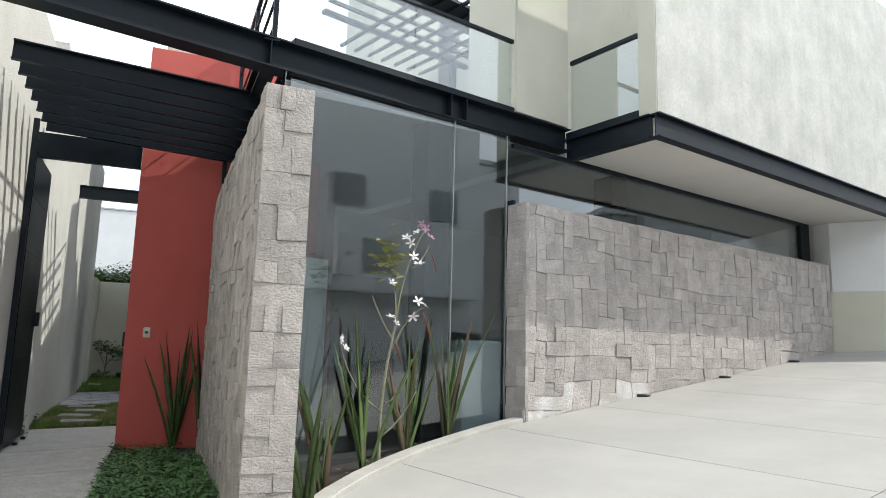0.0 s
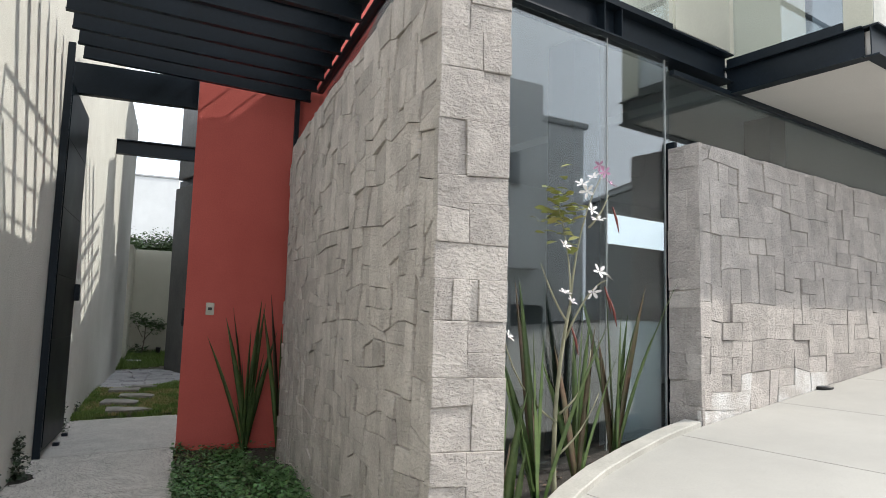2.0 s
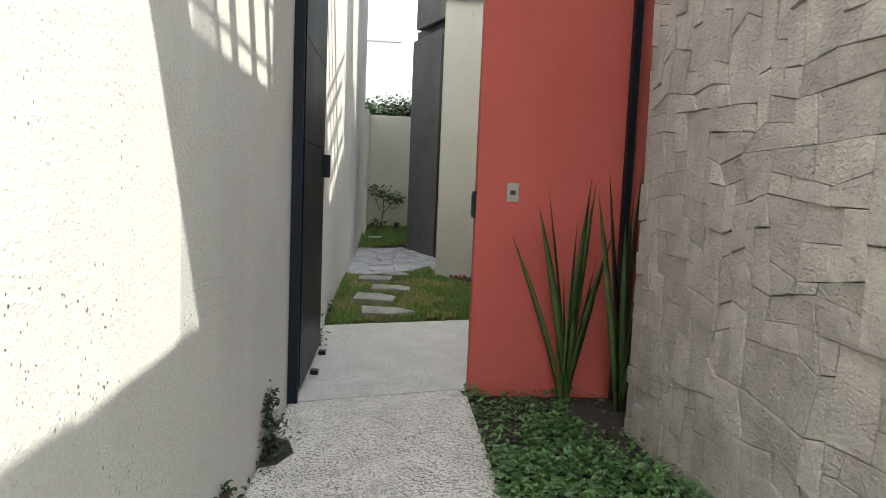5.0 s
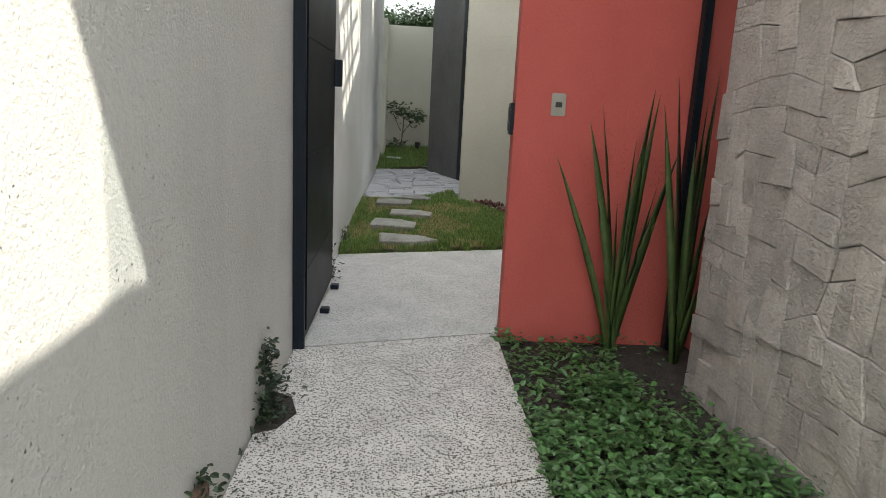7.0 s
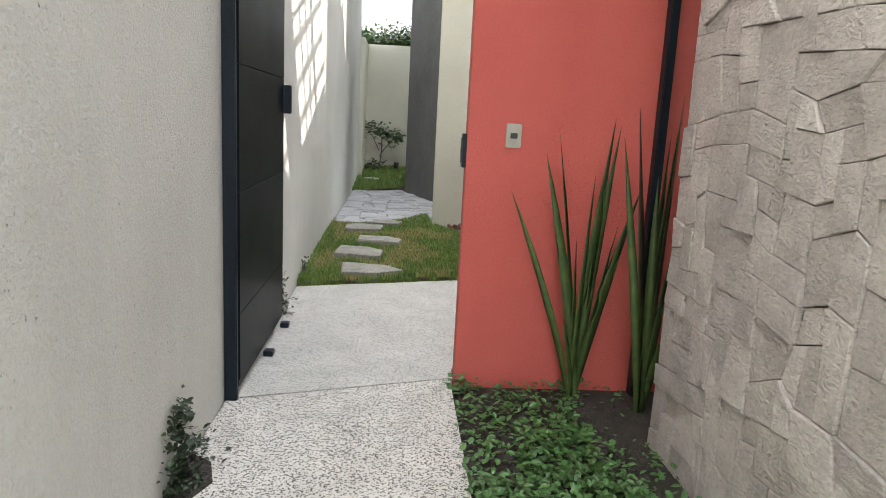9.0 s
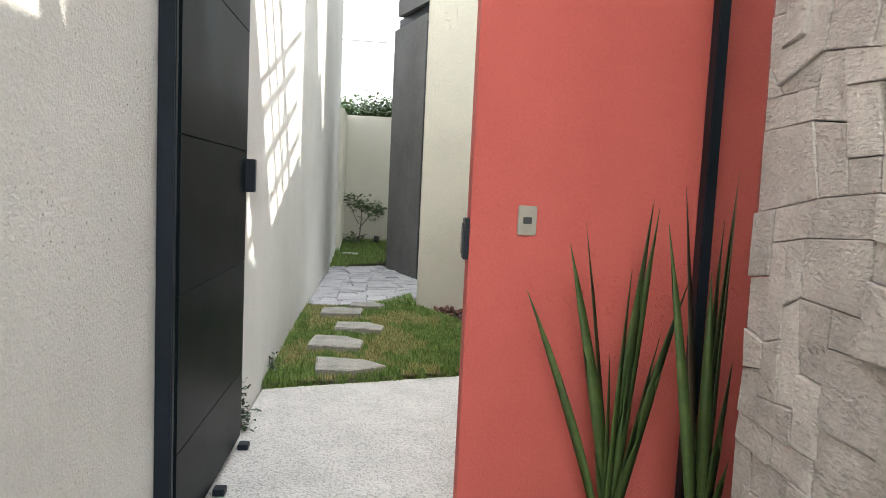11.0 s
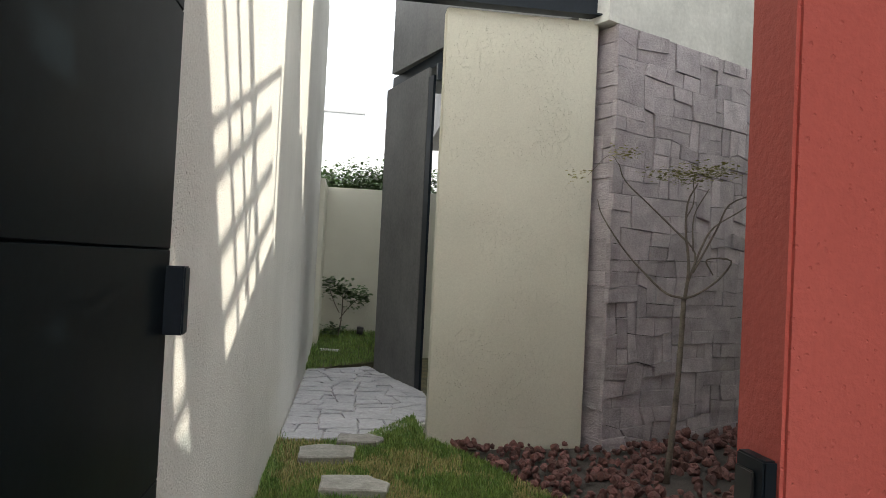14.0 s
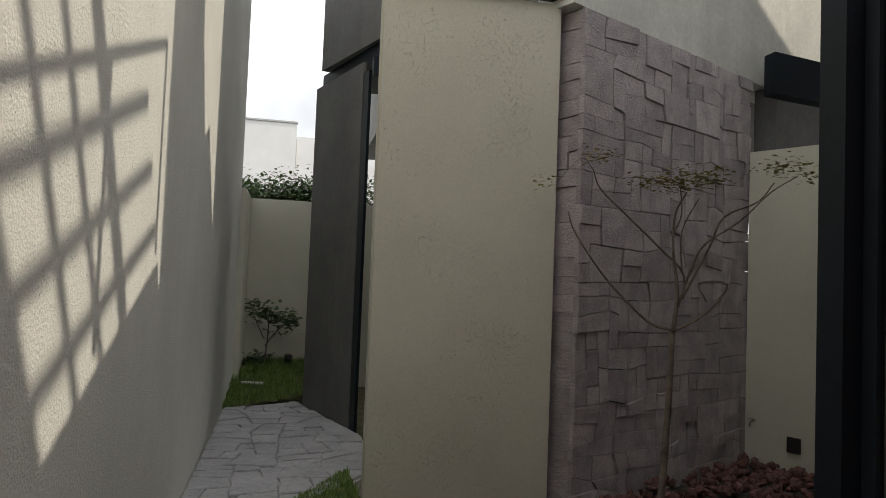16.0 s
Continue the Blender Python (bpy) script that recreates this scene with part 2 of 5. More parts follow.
M_BARK = surf("grey_bark", (0.17, 0.145, 0.12), 0.9, 0.25, 14, 70, 0.8, 0.004, alt=(0.09, 0.075, 0.062))
M_TWIG = surf("pale_green_twig", (0.30, 0.29, 0.20), 0.8, 0.2, 20, 80, 0.4, 0.002, alt=(0.20, 0.20, 0.13))
M_BLADE = leaf_mat("strap_leaf_green", (0.050, 0.092, 0.030), (0.090, 0.135, 0.040), 0.4, 0.4)
M_TIP = leaf_mat("strap_leaf_dark_red", (0.075, 0.075, 0.04), (0.12, 0.07, 0.05), 0.4, 0.35)
M_COVER = leaf_mat("ground_cover_leaf", (0.045, 0.13, 0.035), (0.085, 0.19, 0.052), 0.42, 0.5)
M_GRASS = leaf_mat("grass_blade", (0.080, 0.17, 0.028), (0.18, 0.25, 0.06), 0.6, 0.85)
M_STRAW = leaf_mat("dry_grass_blade", (0.42, 0.36, 0.16), (0.32, 0.31, 0.12), 0.7, 0.35)
M_IVY = leaf_mat("ivy_leaf", (0.016, 0.038, 0.016), (0.03, 0.06, 0.02), 0.4, 0.5)
M_SHRUB = leaf_mat("shrub_leaf", (0.055, 0.12, 0.036), (0.11, 0.18, 0.055), 0.45, 0.5)
M_YELL = leaf_mat("yellowed_leaf", (0.27, 0.24, 0.06), (0.19, 0.20, 0.05), 0.6, 0.3)
M_LIME = leaf_mat("lime_leaf", (0.22, 0.27, 0.07), (0.30, 0.27, 0.09), 0.5, 0.3)
M_PETAL = surf("white_petal", (0.80, 0.78, 0.78), 0.6, 0.04, 20, 60, 0.05, 0.001, rnd=0.06)
M_PINK = surf("pink_petal", (0.62, 0.33, 0.50), 0.6, 0.1, 30, 60, 0.05, 0.001, rnd=0.1)
M_POD = surf("red_brown_pod", (0.20, 0.05, 0.04), 0.6, 0.15, 20, 60, 0.1, 0.001)
M_WOOD = surf("weathered_board", (0.17, 0.11, 0.075), 0.85, 0.2, 12, 60, 0.5, 0.003)
M_BROWN = surf("reddish_interior_panel", (0.22, 0.10, 0.075), 0.5, 0.1, 3, 40, 0.1, 0.001)
M_INT = surf("interior_plaster", (0.72, 0.71, 0.68), 0.85, 0.03, 1, 60, 0.1, 0.001)
M_INTF = surf("interior_floor", (0.16, 0.155, 0.15), 0.35, 0.06, 1, 40, 0.05, 0.001)
M_DOOR = surf("blue_grey_door", (0.19, 0.24, 0.30), 0.5, 0.06, 2, 40, 0.1, 0.001)
M_DARKW = surf("dark_window", (0.17, 0.18, 0.19), 0.15, 0.1, 3, 30, 0.02, 0.001)
M_PALEW = surf("grey_window", (0.30, 0.32, 0.33), 0.15, 0.1, 3, 30, 0.02, 0.001)
M_GREYH = surf("grey_render", (0.26, 0.26, 0.25), 0.85, 0.05, 0.6, 50, 0.1, 0.001)
M_CLAD = surf("pale_grey_cladding", (0.42, 0.43, 0.43), 0.5, 0.05, 2, 40, 0.1, 0.001)
M_GLASS = glass_mat("tinted_glass", (0.76, 0.81, 0.82), 0.11)
M_RAILG = glass_mat("clear_rail_glass", (0.89, 0.92, 0.925), 0.12)


# ---- mesh helpers ----
def mesh_of(name, bm, material):
    me = bpy.data.meshes.new(name)
    bm.normal_update()
    bm.to_mesh(me)
    bm.free()
    me.materials.append(material)
    return me


def part(name, bm, material, parent=None, label="", m=None):
    """Links a bmesh as one mesh object, under a thing or a part where one is given."""
    ob = new(name, mesh_of(name, bm, material))
    if m is not None:
        ob.matrix_basis = m
    if parent is not None:
        ob.parent = parent
    if label:
        ob["label"] = label
    return ob


def thing(name, label, category, group="", kind="", at=(0, 0, 0)):
    ob = new(name)
    ob.location = at
    ob.empty_display_size = 0.1
    return tagged(ob, label, category, group, kind)


def under(ob, parent):
    """Makes ob, built in world places, a part of parent."""
    ob.parent = parent
    ob.matrix_parent_inverse = (Matrix.Translation(parent.location)).inverted()
    return ob


def box(x0, x1, y0, y1, z0, z1, bevel=0.0, m=None, bm=None):
    bm = bm or bmesh.new()
    vs = [bm.verts.new((x, y, z)) for z in (z0, z1) for y in (y0, y1) for x in (x0, x1)]
    fs = [bm.faces.new([vs[i] for i in f]) for f in ((0, 2, 3, 1), (4, 5, 7, 6), (0, 1, 5, 4), (2, 6, 7, 3), (0, 4, 6, 2), (1, 3, 7, 5))]
    if bevel:
        es = list({e for f in fs for e in f.edges})
        bmesh.ops.bevel(bm, geom=es, offset=bevel, segments=2, affect="EDGES")
    if m is not None:
        bmesh.ops.transform(bm, matrix=m, verts=bm.verts)
    return bm


def prism(poly, z0, z1, bm=None, top=None, bottom=None):
    """An upright prism over a plan polygon; top and bottom may give z as a function of x, y."""
    bm = bm or bmesh.new()
    lo = [bm.verts.new((x, y, bottom(x, y) if bottom else z0)) for x, y in poly]
    hi = [bm.verts.new((x, y, top(x, y) if top else z1)) for x, y in poly]
    k = len(poly)
    bm.faces.new(lo[::-1])
    bm.faces.new(hi)
    for i in range(k):
        bm.faces.new((lo[i], lo[(i + 1) % k], hi[(i + 1) % k], hi[i]))
    bmesh.ops.recalc_face_normals(bm, faces=bm.faces)
    return bm


def ibeam(p, q, height, width, flange=0.014, web=0.01, bm=None):
    """A steel I-beam from p to q (points on its top line's middle), web upright."""
    bm = bm or bmesh.new()
    p, q = Vector(p), Vector(q)
    a = (q - p).normalized()
    side = a.cross(Vector((0, 0, 1))).normalized()
    up = side.cross(a)
    for s0, s1, u0, u1 in ((-width / 2, width / 2, -flange, 0), (-web / 2, web / 2, -height + flange, -flange), (-width / 2, width / 2, -height, -height + flange)):
        vs = [bm.verts.new(c + side * s + up * u) for c in (p, q) for u in (u0, u1) for s in (s0, s1)]
        for f in ((0, 1, 3, 2), (4, 6, 7, 5), (0, 4, 5, 1), (2, 3, 7, 6), (0, 2, 6, 4), (1, 5, 7, 3)):
            bm.faces.new([vs[i] for i in f])
    bmesh.ops.recalc_face_normals(bm, faces=bm.faces)
    return bm


def tube(points, radii, sides=7, bm=None):
    """A tapered round stem along points."""
    bm = bm or bmesh.new()
    rings = []
    for i, p in enumerate(points):
        p = Vector(p)
        a = (Vector(points[min(i + 1, len(points) - 1)]) - Vector(points[max(i - 1, 0)])).normalized()
        u = a.orthogonal().normalized()
        v = a.cross(u)
        rings.append([bm.verts.new(p + radii[i] * (math.cos(t) * u + math.sin(t) * v)) for t in (2 * math.pi * k / sides for k in range(sides))])
    for r0, r1 in zip(rings, rings[1:]):
        off = min(range(sides), key=lambda o: (r0[0].co - r1[o].co).length)
        for k in range(sides):
            bm.faces.new((r0[k], r0[(k + 1) % sides], r1[(k + 1 + off) % sides], r1[(k + off) % sides]))
    bm.faces.new(rings[0][::-1])
    bm.faces.new(rings[-1])
    for f in bm.faces:
        f.smooth = True
    return bm


# ---- stone facing: a face split again and again into uneven blocks ----
def clip(poly, p, n):
    out = []
    for a, b in zip(poly, poly[1:] + poly[:1]):
        da, db = (a - p).dot(n), (b - p).dot(n)
        if da >= 0:
            out.append(a)
        if da * db < 0:
            out.append(a + (b - a) * (da / (da - db)))
    return out


def area(poly):
    return abs(sum(a.x * b.y - a.y * b.x for a, b in zip(poly, poly[1:] + poly[:1]))) / 2


def split(poly, most, rng, tilt, out):
    xs, ys = [p.x for p in poly], [p.y for p in poly]
    w, h = max(xs) - min(xs), max(ys) - min(ys)
    if area(poly) < most * rng.uniform(0.55, 1.5) and max(w, h) < 2.6 * min(w, h):
        out.append(poly)
        return
    f = rng.uniform(0.38, 0.62)
    ang = radians(rng.gauss(0, tilt) if rng.random() < 0.75 else rng.gauss(0, tilt * 2.6))
    if w * rng.uniform(0.8, 1.25) > h:
        p, n = Vector((min(xs) + f * w, (min(ys) + max(ys)) / 2)), Vector((math.cos(ang), math.sin(ang)))
    else:
        p, n = Vector(((min(xs) + max(xs)) / 2, min(ys) + f * h)), Vector((-math.sin(ang), math.cos(ang)))
    one, two = clip(poly, p, n), clip(poly, p, -n)
    if len(one) < 3 or len(two) < 3 or min(area(one), area(two)) < most * 0.16:
        out.append(poly)
        return
    split(one, most, rng, tilt, out)
    split(two, most, rng, tilt, out)


def bond(outline, unit, sizes, rng, jitter):
    """Blocks of mixed sizes fitted together with no long joints; every joint runs a little askew."""
    xs, ys = [p[0] for p in outline], [p[1] for p in outline]
    x0, y0 = min(xs), min(ys)
    nx, ny = max(1, round((max(xs) - x0) / unit)), max(1, round((max(ys) - y0) / unit))
    ux, uy = (max(xs) - x0) / nx, (max(ys) - y0) / ny
    knots = {}
    for i in range(nx + 1):
        for j in range(ny + 1):
            dx = 0 if i in (0, nx) else rng.uniform(-jitter, jitter) * ux
            dy = 0 if j in (0, ny) else rng.uniform(-jitter, jitter) * uy
            knots[i, j] = Vector((x0 + i * ux + dx, y0 + j * uy + dy))
    free = {(i, j) for i in range(nx) for j in range(ny)}
    spots = sorted(free)
    rng.shuffle(spots)
    placed = []
    for pass_sizes in (sizes, ((1, 1),)):
        for i, j in spots:
            if (i, j) not in free:
                continue
            for w, h in rng.sample(pass_sizes, len(pass_sizes)):
                cells = [(i + a, j + b) for a in range(w) for b in range(h)]
                if all(c in free for c in cells):
                    free.difference_update(cells)
                    placed.append(([(i + a, j) for a in range(w + 1)], [(i + w, j + b) for b in range(h + 1)],
                                   [(i + w - a, j + h) for a in range(w + 1)], [(i, j + h - b) for b in range(h + 1)]))
                    break
    for turn in range(6):
        for ring in placed:
            for a in range(4):
                side = ring[a]
                for k, knot in enumerate(side[1:-1], 1):
                    knots[knot] = knots[side[0]].lerp(knots[side[-1]], k / (len(side) - 1))
    out = [[knots[side[0]].copy() for side in ring] for ring in placed]
    edges = [Vector(p) for p in outline]
    for p, q in zip(edges, edges[1:] + edges[:1]):
        d = (q - p).normalized()
        if abs(d.x * d.y) > 0.001:
            out = [c for c in (clip(c, p, Vector((-d.y, d.x))) for c in out) if len(c) > 2]
    return out


TALL_BLOCKS = ((1, 2), (2, 2), (2, 3), (1, 3), (2, 1), (2, 2), (1, 2), (3, 2))
BLOCKS = ((2, 2), (1, 2), (2, 1), (2, 3), (3, 2), (2, 2), (1, 3), (3, 1))
WIDE_BLOCKS = ((2, 1), (3, 2), (2, 2), (3, 1), (2, 1), (1, 2), (3, 2))


def inset(poly, d):
    c = sum(poly, Vector((0, 0))) / len(poly)
    res = []
    for p in poly:
        v = c - p
        res.append(p + v * min(0.4, d / max(v.length * 0.75, 1e-4)))
    return res


def facing(parent, outline, most, m, material, rng, tilt=6, thick=(0.03, 0.06), group_name="stone", salt=None, gap=0.0, blocks=None, jitter=0.3, lean=0.024):
    """Stones over an outline in a wall's own plane (x along, y up, z out), each one an object under parent."""
    cells = []
    if blocks:
        cells = bond(outline, math.sqrt(most / 3.4), blocks, rng, jitter)
    else:
        split([Vector(p) for p in outline], most, rng, tilt, cells)
    for cell in cells:
        if area(cell) < 0.0015:
            continue
        d = rng.uniform(*thick)
        gx, gy = rng.gauss(0, lean), rng.gauss(0, lean)
        c = sum(cell, Vector((0, 0))) / len(cell)
        base, rim, face = inset(cell, 0.0003 + gap), inset(cell, 0.0007 + gap), inset(cell, 0.0034 + gap)
        bm = bmesh.new()
        rings = []
        for ring, drop in ((base, None), (rim, 0.0028), (face, 0.0)):
            vs = []
            for p in ring:
                z = 0.0 if drop is None else d - drop + gx * (p.x - c.x) + gy * (p.y - c.y) + rng.uniform(-0.0015, 0.0015)
                vs.append(bm.verts.new((p.x, p.y, max(z, 0.0))))
            rings.append(vs)
        k = len(cell)
        for r0, r1 in zip(rings, rings[1:]):
            for i in range(k):
                bm.faces.new((r0[i], r0[(i + 1) % k], r1[(i + 1) % k], r1[i]))
        mid = bm.verts.new((c.x, c.y, d + rng.uniform(-0.002, 0.004)))
        for i in range(k):
            bm.faces.new((rings[2][i], rings[2][(i + 1) % k], mid))
        bmesh.ops.recalc_face_normals(bm, faces=bm.faces)
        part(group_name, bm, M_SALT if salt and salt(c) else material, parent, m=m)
    return cells


def plane_m(origin, along, out):
    """The pose of a wall's own plane: x along, y up, z out."""
    a, o = Vector(along).normalized(), Vector(out).normalized()
    u = Vector((0, 0, 1))
    return Matrix.Translation(origin) @ Matrix((a, u, o)).transposed().to_4x4()


# ---- the plan ----
# x runs along the front of the red wall, y along the entrance walk, z up from the walk at the gate.
# The street front of the house is turned by 14 degrees: s along it, w into the house.
TURN = radians(14)
FO = Vector((3.89, -2.646, 0))
FM = Matrix.Translation(FO) @ Matrix.Rotation(TURN, 4, "Z")
SD, WD = Vector((math.cos(TURN), math.sin(TURN), 0)), Vector((-math.sin(TURN), math.cos(TURN), 0))


def fp(s, w, z=0.0):
    return FO + SD * s + WD * w + Vector((0, 0, z))


def drive_z(x, y):
    v = Vector((x, y, 0)) - FO
    return 0.48 + 0.123 * v.dot(SD) + 0.012 * v.dot(WD)


def walk_z(y):
    return 0.0 if y > -1.7 else max(-0.30, (y + 1.7) * 0.055)


def lawn_z(x, y):
    return 0.02 + max(0.0, y - 2.2) * 0.022 + 0.012 * noise.noise((x * 1.7, y * 1.7, 0))


# ---- large structure ----
ground = part("ground", prism([(-400, -400), (400, -400), (400, 400), (-400, 400)], -0.9, -0.45), M_ASPH)
tagged(ground, "grey street paving stretching away to the horizon", "ground", kind="structure")

bm = box(-1.43, -1.13, -14, -5.4, -0.5, 4.9)
box(-1.43, -1.13, -5.4, -3.74, -0.5, 1.0, bm=bm)
box(-1.43, -1.165, -5.4, -3.74, 1.0, 4.9, bm=bm)
box(-1.43, -1.13, -3.74, 1.6, -0.5, 4.9, bm=bm)
wall_left = part("wall_left", bm, M_WALL)
tagged(wall_left, "tall cream stucco boundary wall with pitted finish and a shallow niche", "wall", kind="structure")
wall_left_garden = part("wall_left_garden", box(-1.43, -1.13, 1.6, 9.5, -0.5, 5.38), M_WALL)
tagged(wall_left_garden, "tall cream stucco garden wall with pitted rough finish", "wall", kind="structure")
wall_left_low = part("wall_left_low", box(-1.6, -1.06, 9.5, 10.75, -0.5, 2.77, 0.01), M_CREAM)
tagged(wall_left_low, "low cream garden wall return", "wall", kind="structure")
wall_back = part("wall_back", box(-1.06, 3.5, 10.6, 10.8, -0.5, 2.76, 0.008), M_CREAM)
tagged(wall_back, "cream rendered wall closing the garden", "wall", kind="structure")

wall_red = part("wall_red", box(0.0, 2.2, 0.0, 0.12, -0.2, 4.88, 0.006), M_RED)
tagged(wall_red, "tall brick-red stucco entrance wall", "wall", kind="structure")

wall_cream = part("wall_cream", box(0.085, 1.42, 4.77, 4.93, -0.2, 3.74, 0.008), M_CREAM)
tagged(wall_cream, "cream rendered garden screen wall", "wall", kind="structure")

# dark concrete wall with a groove, beside the garden door
wall_dark = part("wall_dark", prism([(-0.24, 8.40), (0.19, 7.13), (0.22, 7.14), (-0.19, 8.42)], -0.2, 3.90), M_DARKC)
tagged(wall_dark, "smooth dark grey concrete wall", "wall", kind="structure")
# the bulk out to x 9, y 14 is unseen, added to shade wall_back
wall_dark_upper = part("wall_dark_upper", prism([(-0.20, 8.15), (0.36, 6.70), (1.55, 5.45), (9, 8.9), (9, 14), (0.9, 14), (0.8, 8.4)], 4.06, 7.4), M_DARKC)
tagged(wall_dark_upper, "dark grey concrete upper wall above a groove", "wall", kind="structure")
part("trim", prism([(-0.17, 8.35), (0.36, 6.80), (0.9, 6.92), (0.9, 8.35)], 3.902, 4.058), M_STEEL)["kind"] = "structure"
bpy.data.objects["trim"]["label"] = "black recessed groove between two concrete walls"
bpy.data.objects["trim"]["category"] = "trim"

# ground surfaces
soil_bed = part("soil_bed", box(-0.03, 1.1, -4.7, -0.001, -0.5, -0.035), M_SOIL)
tagged(soil_bed, "dark damp soil of the planting bed", "soil", kind="structure")
garden_soil = part("garden_soil", box(-1.13, 4.5, 0.17, 10.6, -0.5, -0.04), M_TURF)
tagged(garden_soil, "earth under the small lawn and garden", "soil", kind="structure")

# driveway: concrete slabs between sawn joints, on a sloping bed
KERB = [Vector(p) for p in ((3.86, -2.66), (3.42, -2.82), (2.95, -3.05), (2.55, -3.27), (2.2, -3.52), (1.88, -3.80), (1.6, -4.10), (1.38, -4.40), (1.19, -4.70))]
drive_bed = part("driveway", prism([*KERB, (1.1, -5.0), (-1.12, -5.0), (-1.12, -13), (14, -13), (14, -0.6), tuple(fp(7.1, 0.0).xy)], 0, 0,
                                   top=lambda x, y: drive_z(x, y) - 0.02, bottom=lambda x, y: drive_z(x, y) - 0.5), M_JOINT)
tagged(drive_bed, "pale concrete driveway sloping up beside the stone wall", "driveway", kind="structure")
edges_s = [-9.0, -7.57, -6.12, -4.68, -3.23, -1.78, -0.33, 1.12, 2.57, 4.02, 5.47, 6.92, 8.4]
outline = [Vector(p) for p in (*[tuple(k) for k in KERB], (1.1, -5.0), (-1.1, -5.0), (-1.1, -12.5), (13, -12.5), (13, -0.4), tuple(fp(7.1, 0.004).xy))]
for s0, s1 in zip(edges_s, edges_s[1:]):
    for w0, w1 in ((-3.4, 1.5), (-7.0, -3.4), (-12.0, -7.0)):
        sd, wd = SD.xy, WD.xy
        cell = [p.copy() for p in outline]
        for p, n in ((fp(s0 + 0.004, 0).xy, sd), (fp(s1 - 0.004, 0).xy, -sd), (fp(0, w0 + 0.004).xy, wd), (fp(0, w1 - 0.004).xy, -wd)):
            if len(cell) > 2:
                cell = clip(cell, p, n)
        if len(cell) < 3 or area(cell) < 0.05:
            continue
        bm = prism(cell, 0, 0, top=drive_z, bottom=lambda x, y: drive_z(x, y) - 0.018)
        part("slab", bm, M_DRIVE, drive_bed)

# curved kerb round the planter
bm = bmesh.new()
rows = []
for i, p in enumerate(KERB):
    t = (KERB[min(i + 1, len(KERB) - 1)] - KERB[max(i - 1, 0)]).normalized()
    nrm = Vector((t.y, -t.x))
    if nrm.y < 0:
        nrm = -nrm
    z = drive_z(p.x, p.y)
    prof = [(0.0, -0.3), (0.0, 0.035), (0.008, 0.043), (0.135, 0.045), (0.145, 0.037), (0.145, -0.45)]
    rows.append([bm.verts.new((p.x + nrm.x * o, p.y + nrm.y * o, z + h)) for o, h in prof])
for r0, r1 in zip(rows, rows[1:]):
    for a in range(5):
        bm.faces.new((r0[a], r0[a + 1], r1[a + 1], r1[a]))
bmesh.ops.recalc_face_normals(bm, faces=bm.faces)
kerb = part("kerb", bm, M_KERB)
tagged(kerb, "curved concrete kerb round the planting bed", "kerb", kind="structure")
planter_soil = part("planter_soil", prism([(1.0, -4.6), (1.45, -4.55), (1.75, -4.05), (2.3, -3.55), (3.0, -3.1), (3.95, -2.6), (3.7, -2.2), (0.9, -2.9)], -0.5, 0.1,
                                          top=lambda x, y: drive_z(x, y) - 0.10), M_SOIL)
tagged(planter_soil, "dark soil with bark chips in the planter", "soil", kind="structure")

# entrance walk of exposed aggregate, cast in panels with slanting joints
path_bed = part("path", prism([(-1.125, -5.0), (-0.03, -5.0), (-0.03, 2.0), (0.8, 2.4), (-1.125, 1.8)], -0.5, -0.03, top=lambda x, y: walk_z(y) - 0.03), M_JOINT)
tagged(path_bed, "entrance walk of pale exposed-aggregate concrete", "path", kind="structure")


def jy(y, x):
    return y + (x + 0.02) * 0.31


for y0, y1 in ((-5.0, -3.30), (-3.30, -1.52), (-1.52, 0.03)):
    bm = bmesh.new()
    cols = [-1.122, -0.02]
    n = 5
    lo = [[bm.verts.new((x, jy(y0 + 0.006 + (y1 - y0 - 0.012) * k / n, x), walk_z(jy(y0 + (y1 - y0) * k / n, x)))) for x in cols] for k in range(n + 1)]
    dn = [[bm.verts.new((v.co.x, v.co.y, v.co.z - 0.12)) for v in r] for r in lo]
    for k in range(n):
        bm.faces.new((lo[k][0], lo[k][1], lo[k + 1][1], lo[k + 1][0]))
        bm.faces.new((lo[k][1], dn[k][1], dn[k + 1][1], lo[k + 1][1]))
        bm.faces.new((lo[k][0], lo[k + 1][0], dn[k + 1][0], dn[k][0]))
    bm.faces.new((lo[0][0], dn[0][0], dn[0][1], lo[0][1]))
    bm.faces.new((lo[n][0], lo[n][1], dn[n][1], dn[n][0]))
    bmesh.ops.recalc_face_normals(bm, faces=bm.faces)
    part("slab", bm, M_PATH, path_bed)
part("slab", prism([(-1.122, jy(0.042, -1.122)), (-0.004, 0.042), (-0.004, 0.165), (1.2, 0.165), (1.2, 2.63), (-1.122, 1.92)], -0.12, 0.0), M_PATH2, path_bed)

# ---- tall stone wall beside the bed ----
rng = random.Random(4)
tall = thing("stone_wall", "tall grey quarry-stone wall of rough fitted blocks beside the bed", "wall", kind="structure")
part("core", box(0.90, 1.12, -4.54, -0.64, -0.3, 2.84), M_JOINT, tall)
facing(tall, [(0, 0), (3.93, 0), (3.93, 2.98), (0, 2.98)], 0.036, plane_m((0.895, -0.61, -0.12), (0, -1, 0), (-1, 0, 0)), M_STONE, rng, thick=(0.034, 0.052), gap=0.0012, blocks=TALL_BLOCKS, jitter=0.46, lean=0.026)
facing(tall, [(0, 0), (0.315, 0), (0.315, 2.98), (0, 2.98)], 0.038, plane_m((0.848, -4.535, -0.12), (1, 0, 0), (0, -1, 0)), M_STONE, rng, tilt=1.5, thick=(0.042, 0.052))
